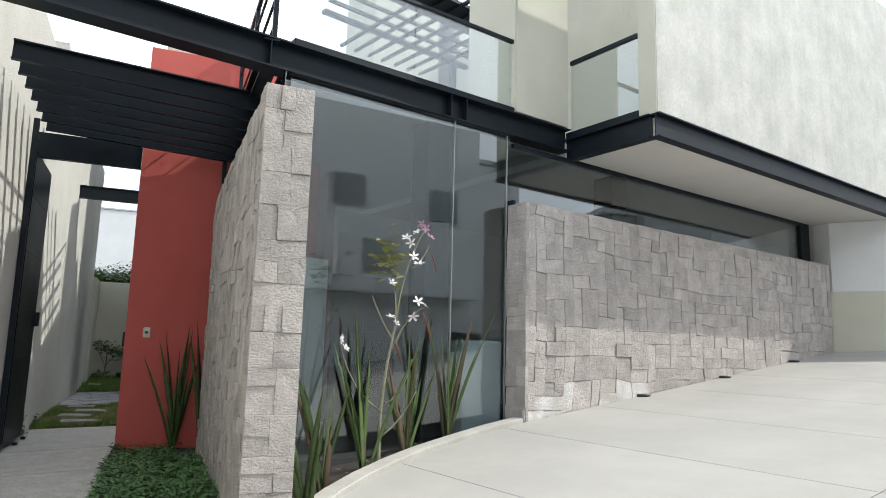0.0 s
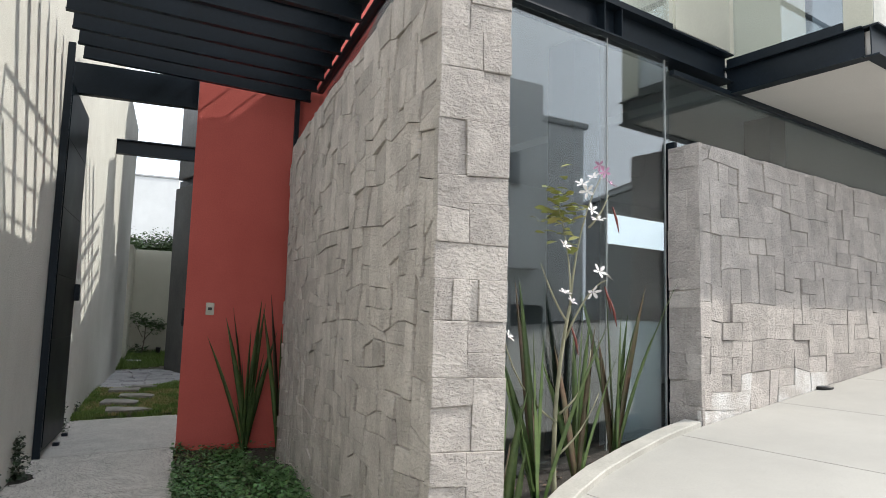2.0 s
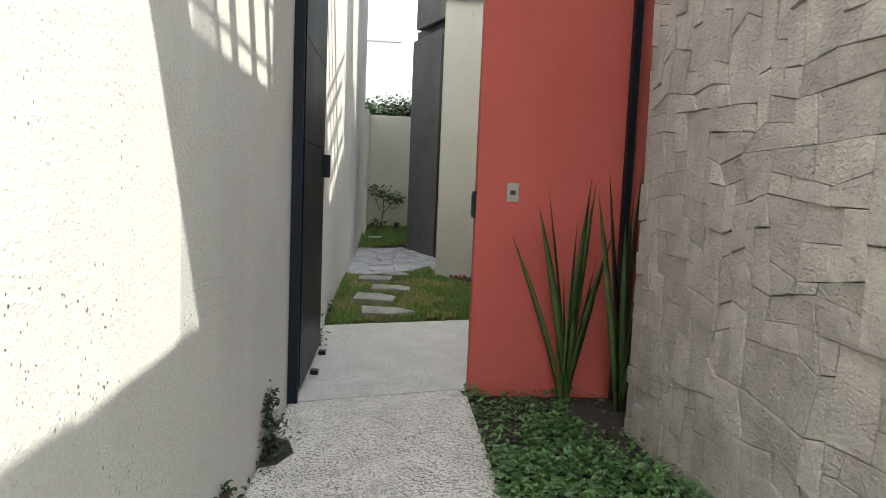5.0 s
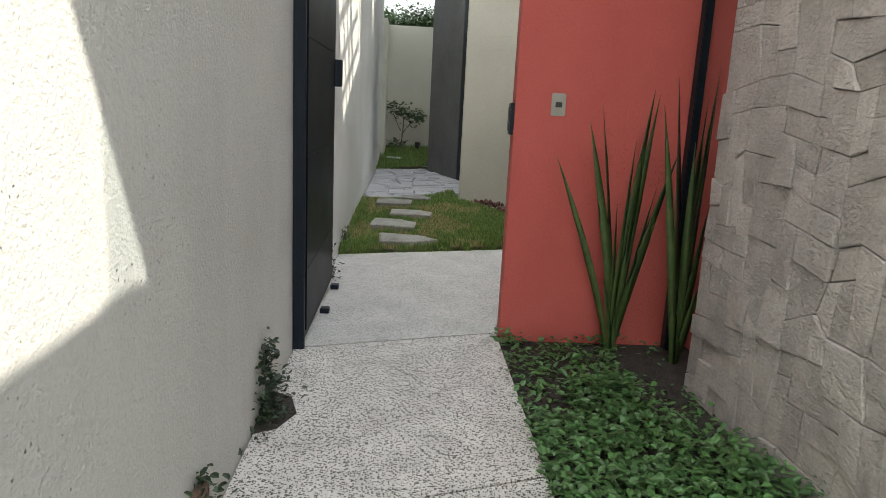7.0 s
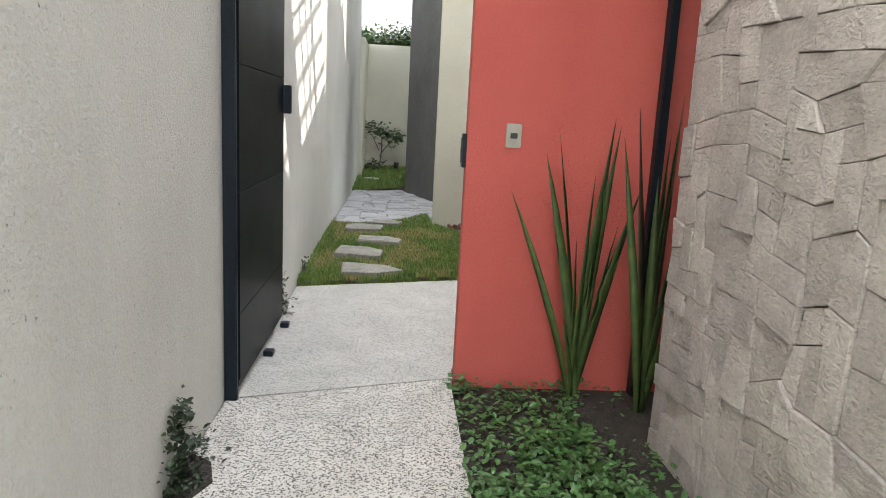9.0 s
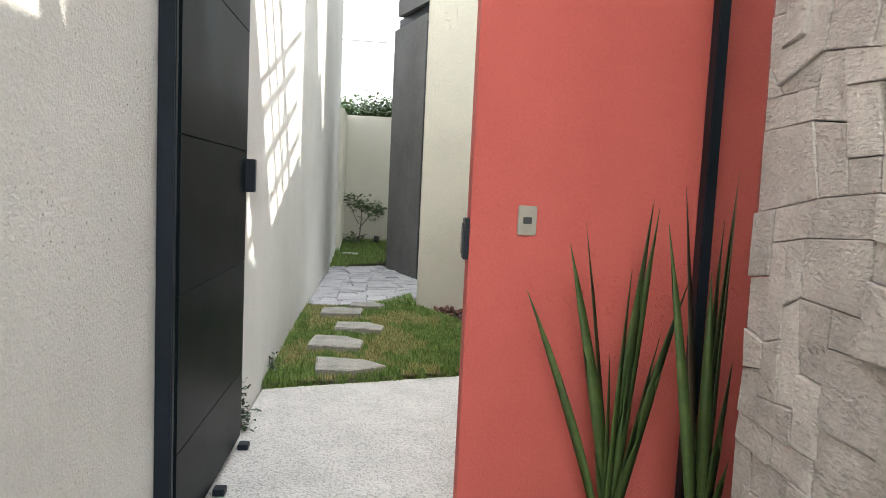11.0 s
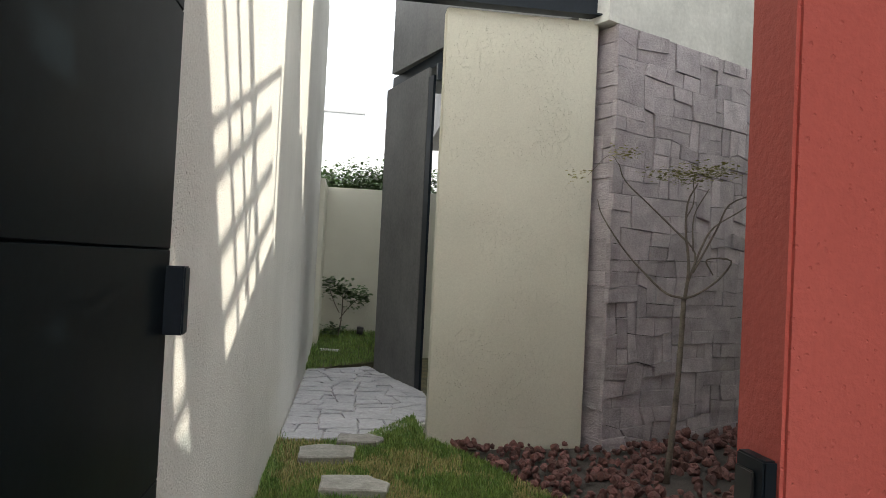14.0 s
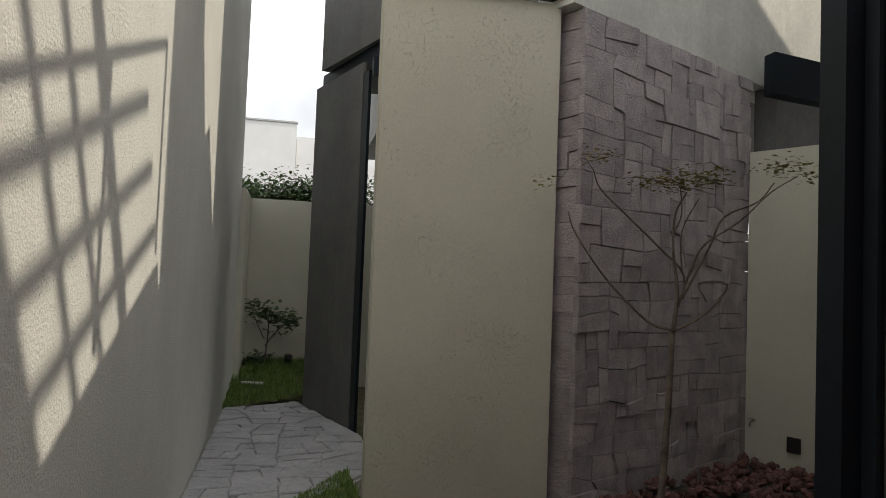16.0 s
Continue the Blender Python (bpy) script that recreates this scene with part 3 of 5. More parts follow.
facing(tall, [(0, 0), (3.93, 0), (3.93, 2.98), (0, 2.98)], 0.14, plane_m((1.115, -4.54, -0.12), (0, 1, 0), (1, 0, 0)), M_STONE, rng, tilt=5, thick=(0.03, 0.05))
facing(tall, [(0, 0), (0.30, 0), (0.30, 3.91), (0, 3.91)], 0.08, Matrix.Translation((0.86, -4.53, 2.835)) @ Matrix.Identity(4), M_STONE, rng, tilt=3, thick=(0.015, 0.025))

# ---- low stone wall along the driveway ----
low = thing("stone_wall", "long low grey quarry-stone wall along the driveway", "wall", kind="structure")
part("core", prism([tuple(fp(s, w).xy) for s, w in ((0.04, 0.045), (7.05, 0.045), (7.05, 0.27), (0.04, 0.27))], 0.0, 2.77), M_JOINT, low)
rng = random.Random(11)
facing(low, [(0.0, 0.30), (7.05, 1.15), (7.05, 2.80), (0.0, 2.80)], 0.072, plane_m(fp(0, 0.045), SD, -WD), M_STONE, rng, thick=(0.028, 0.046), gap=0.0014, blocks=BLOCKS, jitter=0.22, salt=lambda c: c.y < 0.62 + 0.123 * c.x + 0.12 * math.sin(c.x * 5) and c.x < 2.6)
facing(low, [(0, 0.2), (0.31, 0.2), (0.31, 2.80), (0, 2.80)], 0.075, plane_m(fp(0.04, 0.31), -WD, -SD), M_STONE, rng, tilt=1.5, thick=(0.03, 0.045))
facing(low, [(0, 0), (7.05, 0), (7.05, 0.30), (0, 0.30)], 0.12, FM @ Matrix.Translation((0, 0.005, 2.765)), M_STONE, rng, tilt=2, thick=(0.022, 0.034))

# ---- garden stone wall ----
gs_a, gs_b = Vector((1.56, 4.63, 0)), Vector((3.86, 5.79, 0))
gs_d = (gs_b - gs_a).normalized()
gs_n = Vector((gs_d.y, -gs_d.x, 0))
garden_stone = thing("stone_wall", "violet-grey fitted stone wall of the garden with white salt stains", "wall", kind="structure")
rng = random.Random(23)
part("core", prism([(gs_a - gs_n * 0.065).xy + gs_d.xy * 0.06, (gs_b - gs_n * 0.065).xy, (gs_b - gs_n * 0.5).xy, (gs_a - gs_n * 0.5).xy + gs_d.xy * 0.05], -0.2, 3.64), M_JOINT, garden_stone)
facing(garden_stone, [(0, 0), (2.56, 0), (2.56, 3.72), (0, 3.72)], 0.058, plane_m(gs_a - gs_n * 0.055 + Vector((0, 0, -0.02)), gs_d, gs_n), M_STONE2, rng, thick=(0.030, 0.054), gap=0.003, blocks=WIDE_BLOCKS, jitter=0.30)
facing(garden_stone, [(0, 0), (0.40, 0), (0.40, 3.72), (0, 3.72)], 0.06, plane_m(gs_a - gs_n * 0.42 + gs_d * 0.055 + Vector((0, 0, -0.02)), gs_n, -gs_d), M_STONE2, rng, thick=(0.03, 0.05), gap=0.0025, blocks=((3, 1), (2, 1), (3, 2)), jitter=0.1)
wall_garden_upper = part("wall_garden_upper", prism([(gs_a - gs_d * 0.1 - gs_n * 0.04).xy, (gs_b + gs_d * 2.5 - gs_n * 0.04).xy, (gs_b + gs_d * 2.5 - gs_n * 0.4).xy, (gs_a - gs_d * 0.1 - gs_n * 0.4).xy], 3.71, 5.2), M_CONC)
tagged(wall_garden_upper, "grey troweled concrete wall above the garden stone facing", "wall", kind="structure")
wall_garden_low = part("wall_garden_low", prism([(3.80, 5.76), (4.6, 4.3), (4.75, 4.4), (3.96, 5.86)], -0.2, 2.99), M_CREAM)
tagged(wall_garden_low, "low cream rendered wall at the garden's end", "wall", kind="structure")
wall_house_back = part("wall_house_back", prism([(4.2, 5.9), (6.5, 6.9), (6.5, 7.1), (4.1, 6.1)], -0.2, 3.8), M_DARKC)
tagged(wall_house_back, "shaded grey house wall behind the garden", "wall", kind="structure")

# ---- steelwork of the house front ----
front_beam = part("beam", ibeam(fp(-7.2, 0.38, 3.90), fp(1.0, 0.38, 3.90), 0.28, 0.20), M_STEEL)
tagged(front_beam, "long black steel I-beam over the glass front", "beam", kind="structure")
part("stiffener", box(-0.83, -0.82, 0.29, 0.47, 3.63, 3.89, m=FM), M_STEEL, front_beam)
part("stiffener", box(-0.62, -0.61, 0.29, 0.47, 3.63, 3.89, m=FM), M_STEEL, front_beam)
edge_beam = part("beam", ibeam((1.06, -3.05, 3.88), (1.06, 0.0, 3.88), 0.25, 0.14), M_STEEL)
tagged(edge_beam, "black steel I-beam carrying the pergola", "beam", kind="structure")
corner_post = part("post", box(0.945, 0.99, -0.075, -0.01, -0.05, 3.63, 0.004), M_STEEL)
tagged(corner_post, "slim black steel post before the red wall", "post", kind="structure")

pergola = thing("pergola", "black steel pergola of parallel channel beams over the entrance", "pergola", kind="structure")
for y0 in (-2.36, -2.01, -1.66, -1.31, -0.96, -0.61, -0.26):
    mm = Matrix.Translation((-1.12, y0, 0)) @ Matrix.Rotation(math.atan(0.08), 4, "Z") @ Matrix.Rotation(0.03, 4, "Y")
    bm = box(0, 2.11, -0.004, 0.004, 3.55, 3.73)
    box(0, 2.11, -0.05, -0.004, 3.55, 3.562, bm=bm)
    box(0, 2.11, -0.05, -0.004, 3.718, 3.73, bm=bm)
    bmesh.ops.transform(bm, matrix=mm, verts=bm.verts)
    part("channel", bm, M_STEEL, pergola)

# ---- overhanging slab, concrete upper storey ----
over = thing("upper_storey", "overhanging concrete upper storey edged in black steel", "upper storey", kind="structure")
bm = ibeam(fp(1.0, -0.93, 3.78), fp(14.0, -0.93, 3.78), 0.27, 0.12)
part("beam", bm, M_STEEL, over)
part("beam", ibeam(fp(1.03, -0.87, 3.78), fp(1.03, 0.38, 3.78), 0.27, 0.12), M_STEEL, over)
part("soffit", box(1.06, 14.0, -0.90, 0.36, 3.535, 3.75, m=FM), M_SOFFIT, over)
part("front_wall", box(1.02, 14.0, -0.95, -0.72, 3.782, 7.25, 0.006, m=FM), M_CONC, over)
part("side_return", box(1.008, 1.02, -0.945, -0.72, 3.783, 7.24, m=FM), M_CREAM, over)
part("floor_slab", box(1.06, 14.0, -0.715, 5.2, 3.752, 3.84, m=FM), M_SOFFIT, over)
part("balcony_wall", box(2.9, 3.1, -0.715, 5.2, 3.842, 7.1, m=FM), M_CREAM, over)
part("roof", box(2.9, 14.0, -0.715, 5.2, 7.1, 7.2, m=FM), M_SOFFIT, over)
# hidden behind the pier; added to cast the upright shade edge on the garden wall
part("rear_shade_block", box(1.0, 2.49, 5.13, 6.2, 3.842, 8.2, m=FM), M_CREAM, over)
# out-of-view mass added to keep sun off the concrete above the garden stone
part("rear_shade_mass", box(2.5, 14.0, 5.21, 6.6, 4.0, 7.9, m=FM), M_DARKC, over)
# unseen strip raising the roof edge so shade climbs higher on the cream screen wall
part("roof_shade_strip", box(2.9, 14.0, 5.0, 5.2, 7.202, 7.9, m=FM), M_CREAM, over)
part("balcony_door", box(2.55, 2.895, -0.62, 0.35, 3.845, 6.0, m=FM), M_STEEL, over)
part("balcony_door", box(2.50, 2.548, -0.35, 0.25, 3.95, 5.8, m=FM), M_DOOR, over)
pier = part("pier", box(0.10, 0.99, 0.30, 1.2, 3.902, 7.3, 0.02, m=FM), M_CREAM)
tagged(pier, "cream rendered pier between terrace and balcony", "pier", kind="structure")

SLAB = [tuple(fp(-2.55, 0.49).xy), tuple(fp(0.99, 0.49).xy), tuple(fp(0.99, 6.2).xy), (1.06, 3.16), (1.87, 0.79), (1.50, -0.01)]
terrace = part("terrace_floor", prism(SLAB, 3.64, 3.88), M_SOFFIT)
tagged(terrace, "plastered terrace slab over the glazed room", "slab", kind="structure")
window_4 = thing("window_4", "tinted glass side of the house above the tall stone wall", "window", kind="structure")
part("pane", box(1.20, 1.212, -3.01, -0.012, 0.2, 3.62), M_RAILG, window_4)
part("head_trim", box(1.17, 1.24, -2.90, -0.012, 3.622, 3.66), M_STEEL, window_4)

# terrace glass rail
rail = thing("glass_railing", "frameless glass terrace railing with black handrail", "railing", kind="structure")
part("base_channel", box(-2.62, 0.098, 0.31, 0.40, 3.902, 3.965, 0.004, m=FM), M_STEEL, rail)
part("pane", box(-2.60, -1.285, 0.35, 0.362, 3.965, 4.76, m=FM), M_RAILG, rail)
part("pane", box(-1.265, 0.09, 0.35, 0.362, 3.965, 4.76, m=FM), M_RAILG, rail)
part("handrail", box(-2.62, 0.098, 0.33, 0.38, 4.76, 4.80, 0.004, m=FM), M_STEEL, rail)
brail = thing("glass_railing", "glass balcony railing with black handrail", "railing", kind="structure")
part("base_channel", box(1.0, 1.06, -0.715, 0.36, 3.782, 3.87, 0.004, m=FM), M_STEEL, brail)
part("pane", box(1.02, 1.032, -0.71, 0.29, 3.87, 4.73, m=FM), M_RAILG, brail)
part("handrail", box(1.0, 1.05, -0.715, 0.295, 4.73, 4.78, 0.004, m=FM), M_STEEL, brail)

# terrace side railings: posts and level rods
def rod_railing(feet, label, levels):
    ob = thing("railing", label, "railing", kind="structure")
    for x, y in feet:
        part("post", box(x - 0.022, x + 0.022, y - 0.022, y + 0.022, 3.88, 4.92, 0.003), M_STEEL, ob)
    for z in levels:
        r = 0.013 if z < 4.9 else 0.024
        part("rod" if z < 4.9 else "handrail", tube([(x, y, z) for x, y in feet], [r] * len(feet), 6), M_STEEL, ob)


rod_railing([(1.09, -2.95), (1.09, -1.5), (1.09, -0.06)], "black steel railing with level rods along the terrace side", (4.07, 4.35, 4.68, 4.92))
rod_railing([(1.90, 0.46), (1.79, 0.79), (1.39, 1.98), (1.01, 3.10)], "black steel handrail on slim posts above the garden", (4.92,))
# real parapet to about x 2.2; the hidden rest is added to shade the garden wall
wall_terrace = part("wall_terrace", box(0.17, 3.4, 0.124, 0.28, 3.90, 5.03, 0.005), M_CREAM)
tagged(wall_terrace, "cream rendered parapet behind the red wall", "wall", kind="structure")

# terrace pergola: slats one way, joists across them
roof_slats = thing("pergola", "black steel slatted pergola over the terrace", "pergola", kind="structure")
SLAT_TURN = Matrix.Rotation(math.atan(0.325), 4, "Z")
for k in range(7):
    mm = Matrix.Translation((3.05 + 0.28 * k, 1.85 + 0.09 * k, 0)) @ SLAT_TURN
    part("slat", box(-0.025, 0.025, -2.9, 0.4, 6.435, 6.48, m=mm), M_STEEL, roof_slats)
# the first, 0.66 wide, is a solid panel added to shade the wall beside the gate
for x, y, wide in ((3.095, 0.03, 0.66), (3.095, 0.74, 0.055), (3.095, 1.08, 0.055), (3.095, 1.46, 0.13)):
    mm = Matrix.Translation((x, y, 0)) @ SLAT_TURN
    part("joist_or_shade_panel", box(-0.75, 2.4, -wide / 2, wide / 2, 6.482, 6.53, m=mm), M_STEEL, roof_slats)
part("leg", box(4.93, 5.03, 1.95, 2.05, 3.882, 6.48), M_STEEL, roof_slats)

# ---- glass front ----
window_1 = thing("window_1", "tall frameless tinted glass front of the house", "window", kind="structure")
for s0, s1 in ((-2.62, -0.735), (-0.725, 0.075)):
    part("pane", box(s0, s1, 0.350, 0.362, 0.1, 3.62, m=FM), M_GLASS, window_1).visible_shadow = False
for s0 in (-0.734, 0.020):
    part("joint", box(s0, s0 + 0.008, 0.346, 0.366, 0.1, 3.62, m=FM), M_CLAD, window_1, "pale silicone joint")
part("frame_post", box(0.062, 0.105, 0.285, 0.375, 0.35, 2.87, 0.003, m=FM), M_STEEL, window_1)
window_2 = thing("window_2", "long tinted glass strip above the low stone wall", "window", kind="structure")
ob = part("pane", box(0.085, 6.75, 0.350, 0.362, 2.70, 3.535, m=FM), M_GLASS, window_2)
ob.visible_shadow = False
part("head_trim", box(0.085, 6.9, 0.30, 0.345, 3.49, 3.535, m=FM), M_STEEL, window_2)
part("end_frame", box(6.75, 7.05, 0.30, 0.37, 2.77, 3.535, m=FM), M_STEEL, window_2)
# room behind the glass
room = thing("room", "plastered room behind the glass front", "room", kind="structure")
part("floor", prism([tuple(fp(-2.55, 0.37).xy), tuple(fp(9.0, 0.37).xy), tuple(fp(9.0, 5.2).xy), (1.52, 2.15), (1.52, -0.01)], 0.02, 0.20), M_INTF, room)
part("back_wall", box(0.4, 9.0, 5.0, 5.2, 0.2, 2.75, m=FM), M_INT, room)
part("back_wall", box(4.6, 9.0, 5.0, 5.2, 3.35, 3.54, m=FM), M_INT, room)
part("back_wall", box(0.4, 4.6, 5.0, 5.2, 2.75, 3.54, m=FM), M_INT, room)
part("side_wall", box(8.8, 9.0, 0.37, 5.0, 0.2, 3.54, m=FM), M_INT, room)
part("partition", box(-0.75, -0.62, 3.2, 4.9, 0.2, 3.62, m=FM), M_BROWN, room)
part("ceiling", box(0.995, 9.0, 0.37, 5.2, 3.545, 3.74, m=FM), M_INT, room)
for s in (-0.80, 2.18):
    col = part("column", box(s - 0.16, s + 0.16, 0.50, 0.80, 0.2, 3.62, 0.004, m=FM), M_STEEL)
    tagged(col, "dark steel column behind the glass", "column", kind="structure")
cab = part("cabinet", box(-0.52, 0.02, 0.40, 0.95, 0.2, 1.30, 0.006, m=FM), M_WHITE)
tagged(cab, "plain white low cabinet standing behind the glass", "cabinet")
cab2 = part("kitchen_unit", box(-0.3, 0.9, 3.9, 4.5, 0.2, 2.3, 0.006, m=FM), M_STEEL)
tagged(cab2, "tall dark kitchen unit deep in the room", "cabinet")
cab3 = part("partition_panel", box(-1.9, -1.35, 1.9, 2.0, 0.2, 2.2, 0.006, m=FM), M_INT)
tagged(cab3, "pale upright panel standing in the room", "panel")

# closing wall of the driveway
wall_end = part("wall_end", prism([tuple(fp(s, w).xy) for s, w in ((7.06, 0.3), (7.06, 0.0), (11.0, -9.0), (11.3, -9.0), (7.3, 0.3))], 0.0, 2.35), M_CREAM)
tagged(wall_end, "plain cream wall closing the driveway", "wall", kind="structure")
wall_end_upper = part("wall_end_upper", prism([tuple(fp(s, w).xy) for s, w in ((7.20, 0.3), (7.12, 0.0), (11.06, -9.0), (11.36, -9.0), (7.36, 0.3))], 2.352, 3.53), M_WHITE)
tagged(wall_end_upper, "white wall band above the driveway's end wall", "wall", kind="structure")

# ---- gate ----
gate_frame = thing("gate_frame", "black steel gate frame with a deep top panel", "gate frame", kind="structure")
part("post", box(-1.128, -1.068, -0.33, -0.30, -0.05, 3.66, 0.004), M_STEEL, gate_frame)
part("top_panel", box(-1.128, -0.004, 0.02, 0.10, 3.30, 3.60, 0.004), M_STEEL, gate_frame)
gate = thing("gate", "tall black sheet-steel gate standing open against the wall", "gate")
part("leaf", box(-1.110, -1.068, -0.297, 0.90, 0.05, 3.29, 0.004), M_GATE, gate)
LF = [Vector(p) for p in ((0, 0), (1.185, 0), (1.185, 3.20), (0, 3.20))]
cuts = [(0.33, 0.0), (0.91, 0.0), (1.48, 0.0), (2.08, 0.0), (2.70, 0.0)]
rest = LF
for z, sl in [*cuts, (9, 0)]:
    nrm = Vector((-sl, 1)).normalized()
    low_p = clip(rest, Vector((0.5, z)), -nrm)
    rest = clip(rest, Vector((0.5, z)), nrm)
    if len(low_p) < 3:
        continue
    bm = bmesh.new()
    q = inset(low_p, 0.006)
    lo = [bm.verts.new((p.x, p.y, 0)) for p in low_p]
    hi = [bm.verts.new((p.x, p.y, 0.006)) for p in q]
    bm.faces.new(hi)
    for i in range(len(lo)):
        bm.faces.new((lo[i], lo[(i + 1) % len(lo)], hi[(i + 1) % len(lo)], hi[i]))
    bmesh.ops.recalc_face_normals(bm, faces=bm.faces)
    part("panel", bm, M_GATE, gate, m=plane_m((-1.068, -0.292, 0.09), (0, 1, 0), (1, 0, 0)))
    if len(rest) < 3:
        break
handle = part("pull", box(-1.066, -1.015, 0.855, 0.905, 1.36, 1.53, 0.004), M_STEEL, gate, "black box-section pull")
for y0 in (0.28, 0.82):
    part("bracket", box(-1.066, -1.012, y0, y0 + 0.06, 0.001, 0.032, 0.003), M_STEEL, gate)
latch = thing("latch", "black steel latch box on the red wall's edge", "latch")
part("body", box(-0.022, 0.0, 0.01, 0.080, 1.14, 1.31, 0.003), M_STEEL, latch)
part("cover", box(-0.027, -0.022, 0.03, 0.075, 1.16, 1.29, 0.002), M_BLACK, latch)

# door bell plate
bell = thing("doorbell", "brushed steel doorbell plate on the red wall", "doorbell")
part("plate", box(0.192, 0.270, -0.012, -0.001, 1.252, 1.372, 0.004), M_CHROME, bell)
part("button", box(0.213, 0.249, -0.018, -0.012, 1.298, 1.326, 0.002), M_BLACK, bell)

# garden beam and door
cross_beam = part("beam", ibeam((-1.13, 4.75, 4.0), (1.52, 4.75, 4.0), 0.23, 0.12), M_STEEL)
tagged(cross_beam, "black steel I-beam crossing above the garden walk", "beam", kind="structure")
door_1 = thing("door_1", "tall narrow black-framed doorway standing open beside the dark wall", "door", kind="structure")
part("frame", prism([(0.195, 7.12), (0.235, 6.99), (0.265, 7.0), (0.225, 7.12)], 0.05, 3.78), M_STEEL, door_1)
part("head", prism([(0.27, 6.90), (0.90, 6.98), (0.90, 7.04), (0.26, 6.96)], 3.70, 3.90), M_STEEL, door_1)

# garden glazing: corner post and glass of the house's back room
window_3 = thing("window_3", "black-framed glass corner of the back room", "window", kind="structure")
part("corner_post", prism([(1.40, 2.20), (1.47, 2.17), (1.50, 2.09), (1.42, 2.10)], 0.0, 3.64), M_STEEL, window_3)
part("frame_post", prism([(1.482, 2.08), (1.53, 2.08), (1.53, 2.02), (1.482, 2.02)], 0.0, 3.64), M_STEEL, window_3)
part("pane", prism([(1.50, 2.02), (1.512, 2.02), (1.512, 0.165), (1.50, 0.165)], 0.12, 3.60), M_GLASS, window_3)
part("sill", prism([(1.47, 2.02), (1.55, 2.02), (1.55, 0.17), (1.47, 0.17)], 0.0, 0.12), M_STEEL, window_3)
part("curtain", prism([(1.62, 2.0), (1.66, 2.0), (1.66, 0.2), (1.62, 0.2)], 0.22, 2.2), M_CREAM, window_3)

# concrete lintel and black beam ends over the garden
lintel_2 = part("beam", prism([(3.95, 5.62), (5.4, 5.9), (5.4, 6.05), (3.95, 5.77)], 3.55, 3.95), M_STEEL)
tagged(lintel_2, "black steel lintel over the house's back opening", "beam", kind="structure")

# ---- garden ground: lawn, stepping stones, flagstones, lava bed ----
rng = random.Random(5)


def inside(x, y, poly):
    hit = False
    for (x0, y0), (x1, y1) in zip(poly, poly[1:] + poly[:1]):
        if (y0 > y) != (y1 > y) and x < (x1 - x0) * (y - y0) / (y1 - y0) + x0:
            hit = not hit
    return hit


def sheet(poly, step, zf, material, name):
    """A gently uneven ground sheet over a plan polygon."""
    bm = bmesh.new()
    xs, ys = [p[0] for p in poly], [p[1] for p in poly]
    grid = {}
    nx, ny = int((max(xs) - min(xs)) / step) + 2, int((max(ys) - min(ys)) / step) + 2
    for i in range(nx):
        for j in range(ny):
            x, y = min(xs) + i * step, min(ys) + j * step
            grid[i, j] = bm.verts.new((x, y, zf(x, y)))
    for i in range(nx - 1):
        for j in range(ny - 1):
            if inside(min(xs) + (i + 0.5) * step, min(ys) + (j + 0.5) * step, poly):
                bm.faces.new((grid[i, j], grid[i + 1, j], grid[i + 1, j + 1], grid[i, j + 1]))
    bmesh.ops.delete(bm, geom=[v for v in bm.verts if not v.link_faces], context="VERTS")
    for f in bm.faces:
        f.smooth = True
    return part(name, bm, material)


LAWN = [(-1.13, 1.95), (1.1, 2.62), (1.1, 3.0), (0.62, 3.9), (0.22, 4.65), (0.07, 4.95), (0.05, 5.6), (-0.36, 4.95), (-0.46, 4.7), (-1.13, 4.75)]
LAWN2 = [(-1.13, 8.15), (-0.2, 8.7), (0.1, 8.4), (0.1, 10.6), (-1.13, 10.6)]


def blades(name, poly_list, count, zf, height, width, material, rng, dry=0.0, lean=0.5):
    """Grass as one object: thin bent blades, two quads and a tip each."""
    verts, faces = [], []
    for poly in poly_list:
        xs, ys = [p[0] for p in poly], [p[1] for p in poly]
        made = 0
        want = int(count * area([Vector(p) for p in poly]))
        while made < want:
            x, y = rng.uniform(min(xs), max(xs)), rng.uniform(min(ys), max(ys))
            if not inside(x, y, poly):
                continue
            made += 1
            if any(inside(x, y, q) for q in STEPS):
                continue
            patch = noise.noise((x * 2.0 + 7, y * 2.0, 3.3)) + 0.5 * noise.noise((x * 7 + 3, y * 7, 1.3))
            if dry and rng.random() > min(1.0, max(0.04, (patch + 0.02) * 3.5)):
                continue
            if not dry and count > 4000 and patch > 0.06 and rng.random() < 0.8:
                continue
            h = height * rng.uniform(0.4, 1.35) * (1 - 0.45 * max(0, patch))
            a = rng.uniform(0, 6.283)
            dx, dy = math.cos(a), math.sin(a)
            b = rng.uniform(0.1, lean) * h
            z = zf(x, y)
            px, py = -dy * width, dx * width
            k = len(verts)
            verts += [(x - px, y - py, z), (x + px, y + py, z), (x - px * 0.8 + dx * b * 0.35, y - py * 0.8 + dy * b * 0.35, z + h * 0.6),
                      (x + px * 0.8 + dx * b * 0.35, y + py * 0.8 + dy * b * 0.35, z + h * 0.6), (x + dx * b, y + dy * b, z + h)]
            faces += [(k, k + 1, k + 3, k + 2), (k + 2, k + 3, k + 4)]
    me = bpy.data.meshes.new(name)
    me.from_pydata(verts, [], faces)
    me.materials.append(material)
    return new(name, me)


def lawn2_z(x, y):
    return 0.105 + (y - 8.2) * 0.1


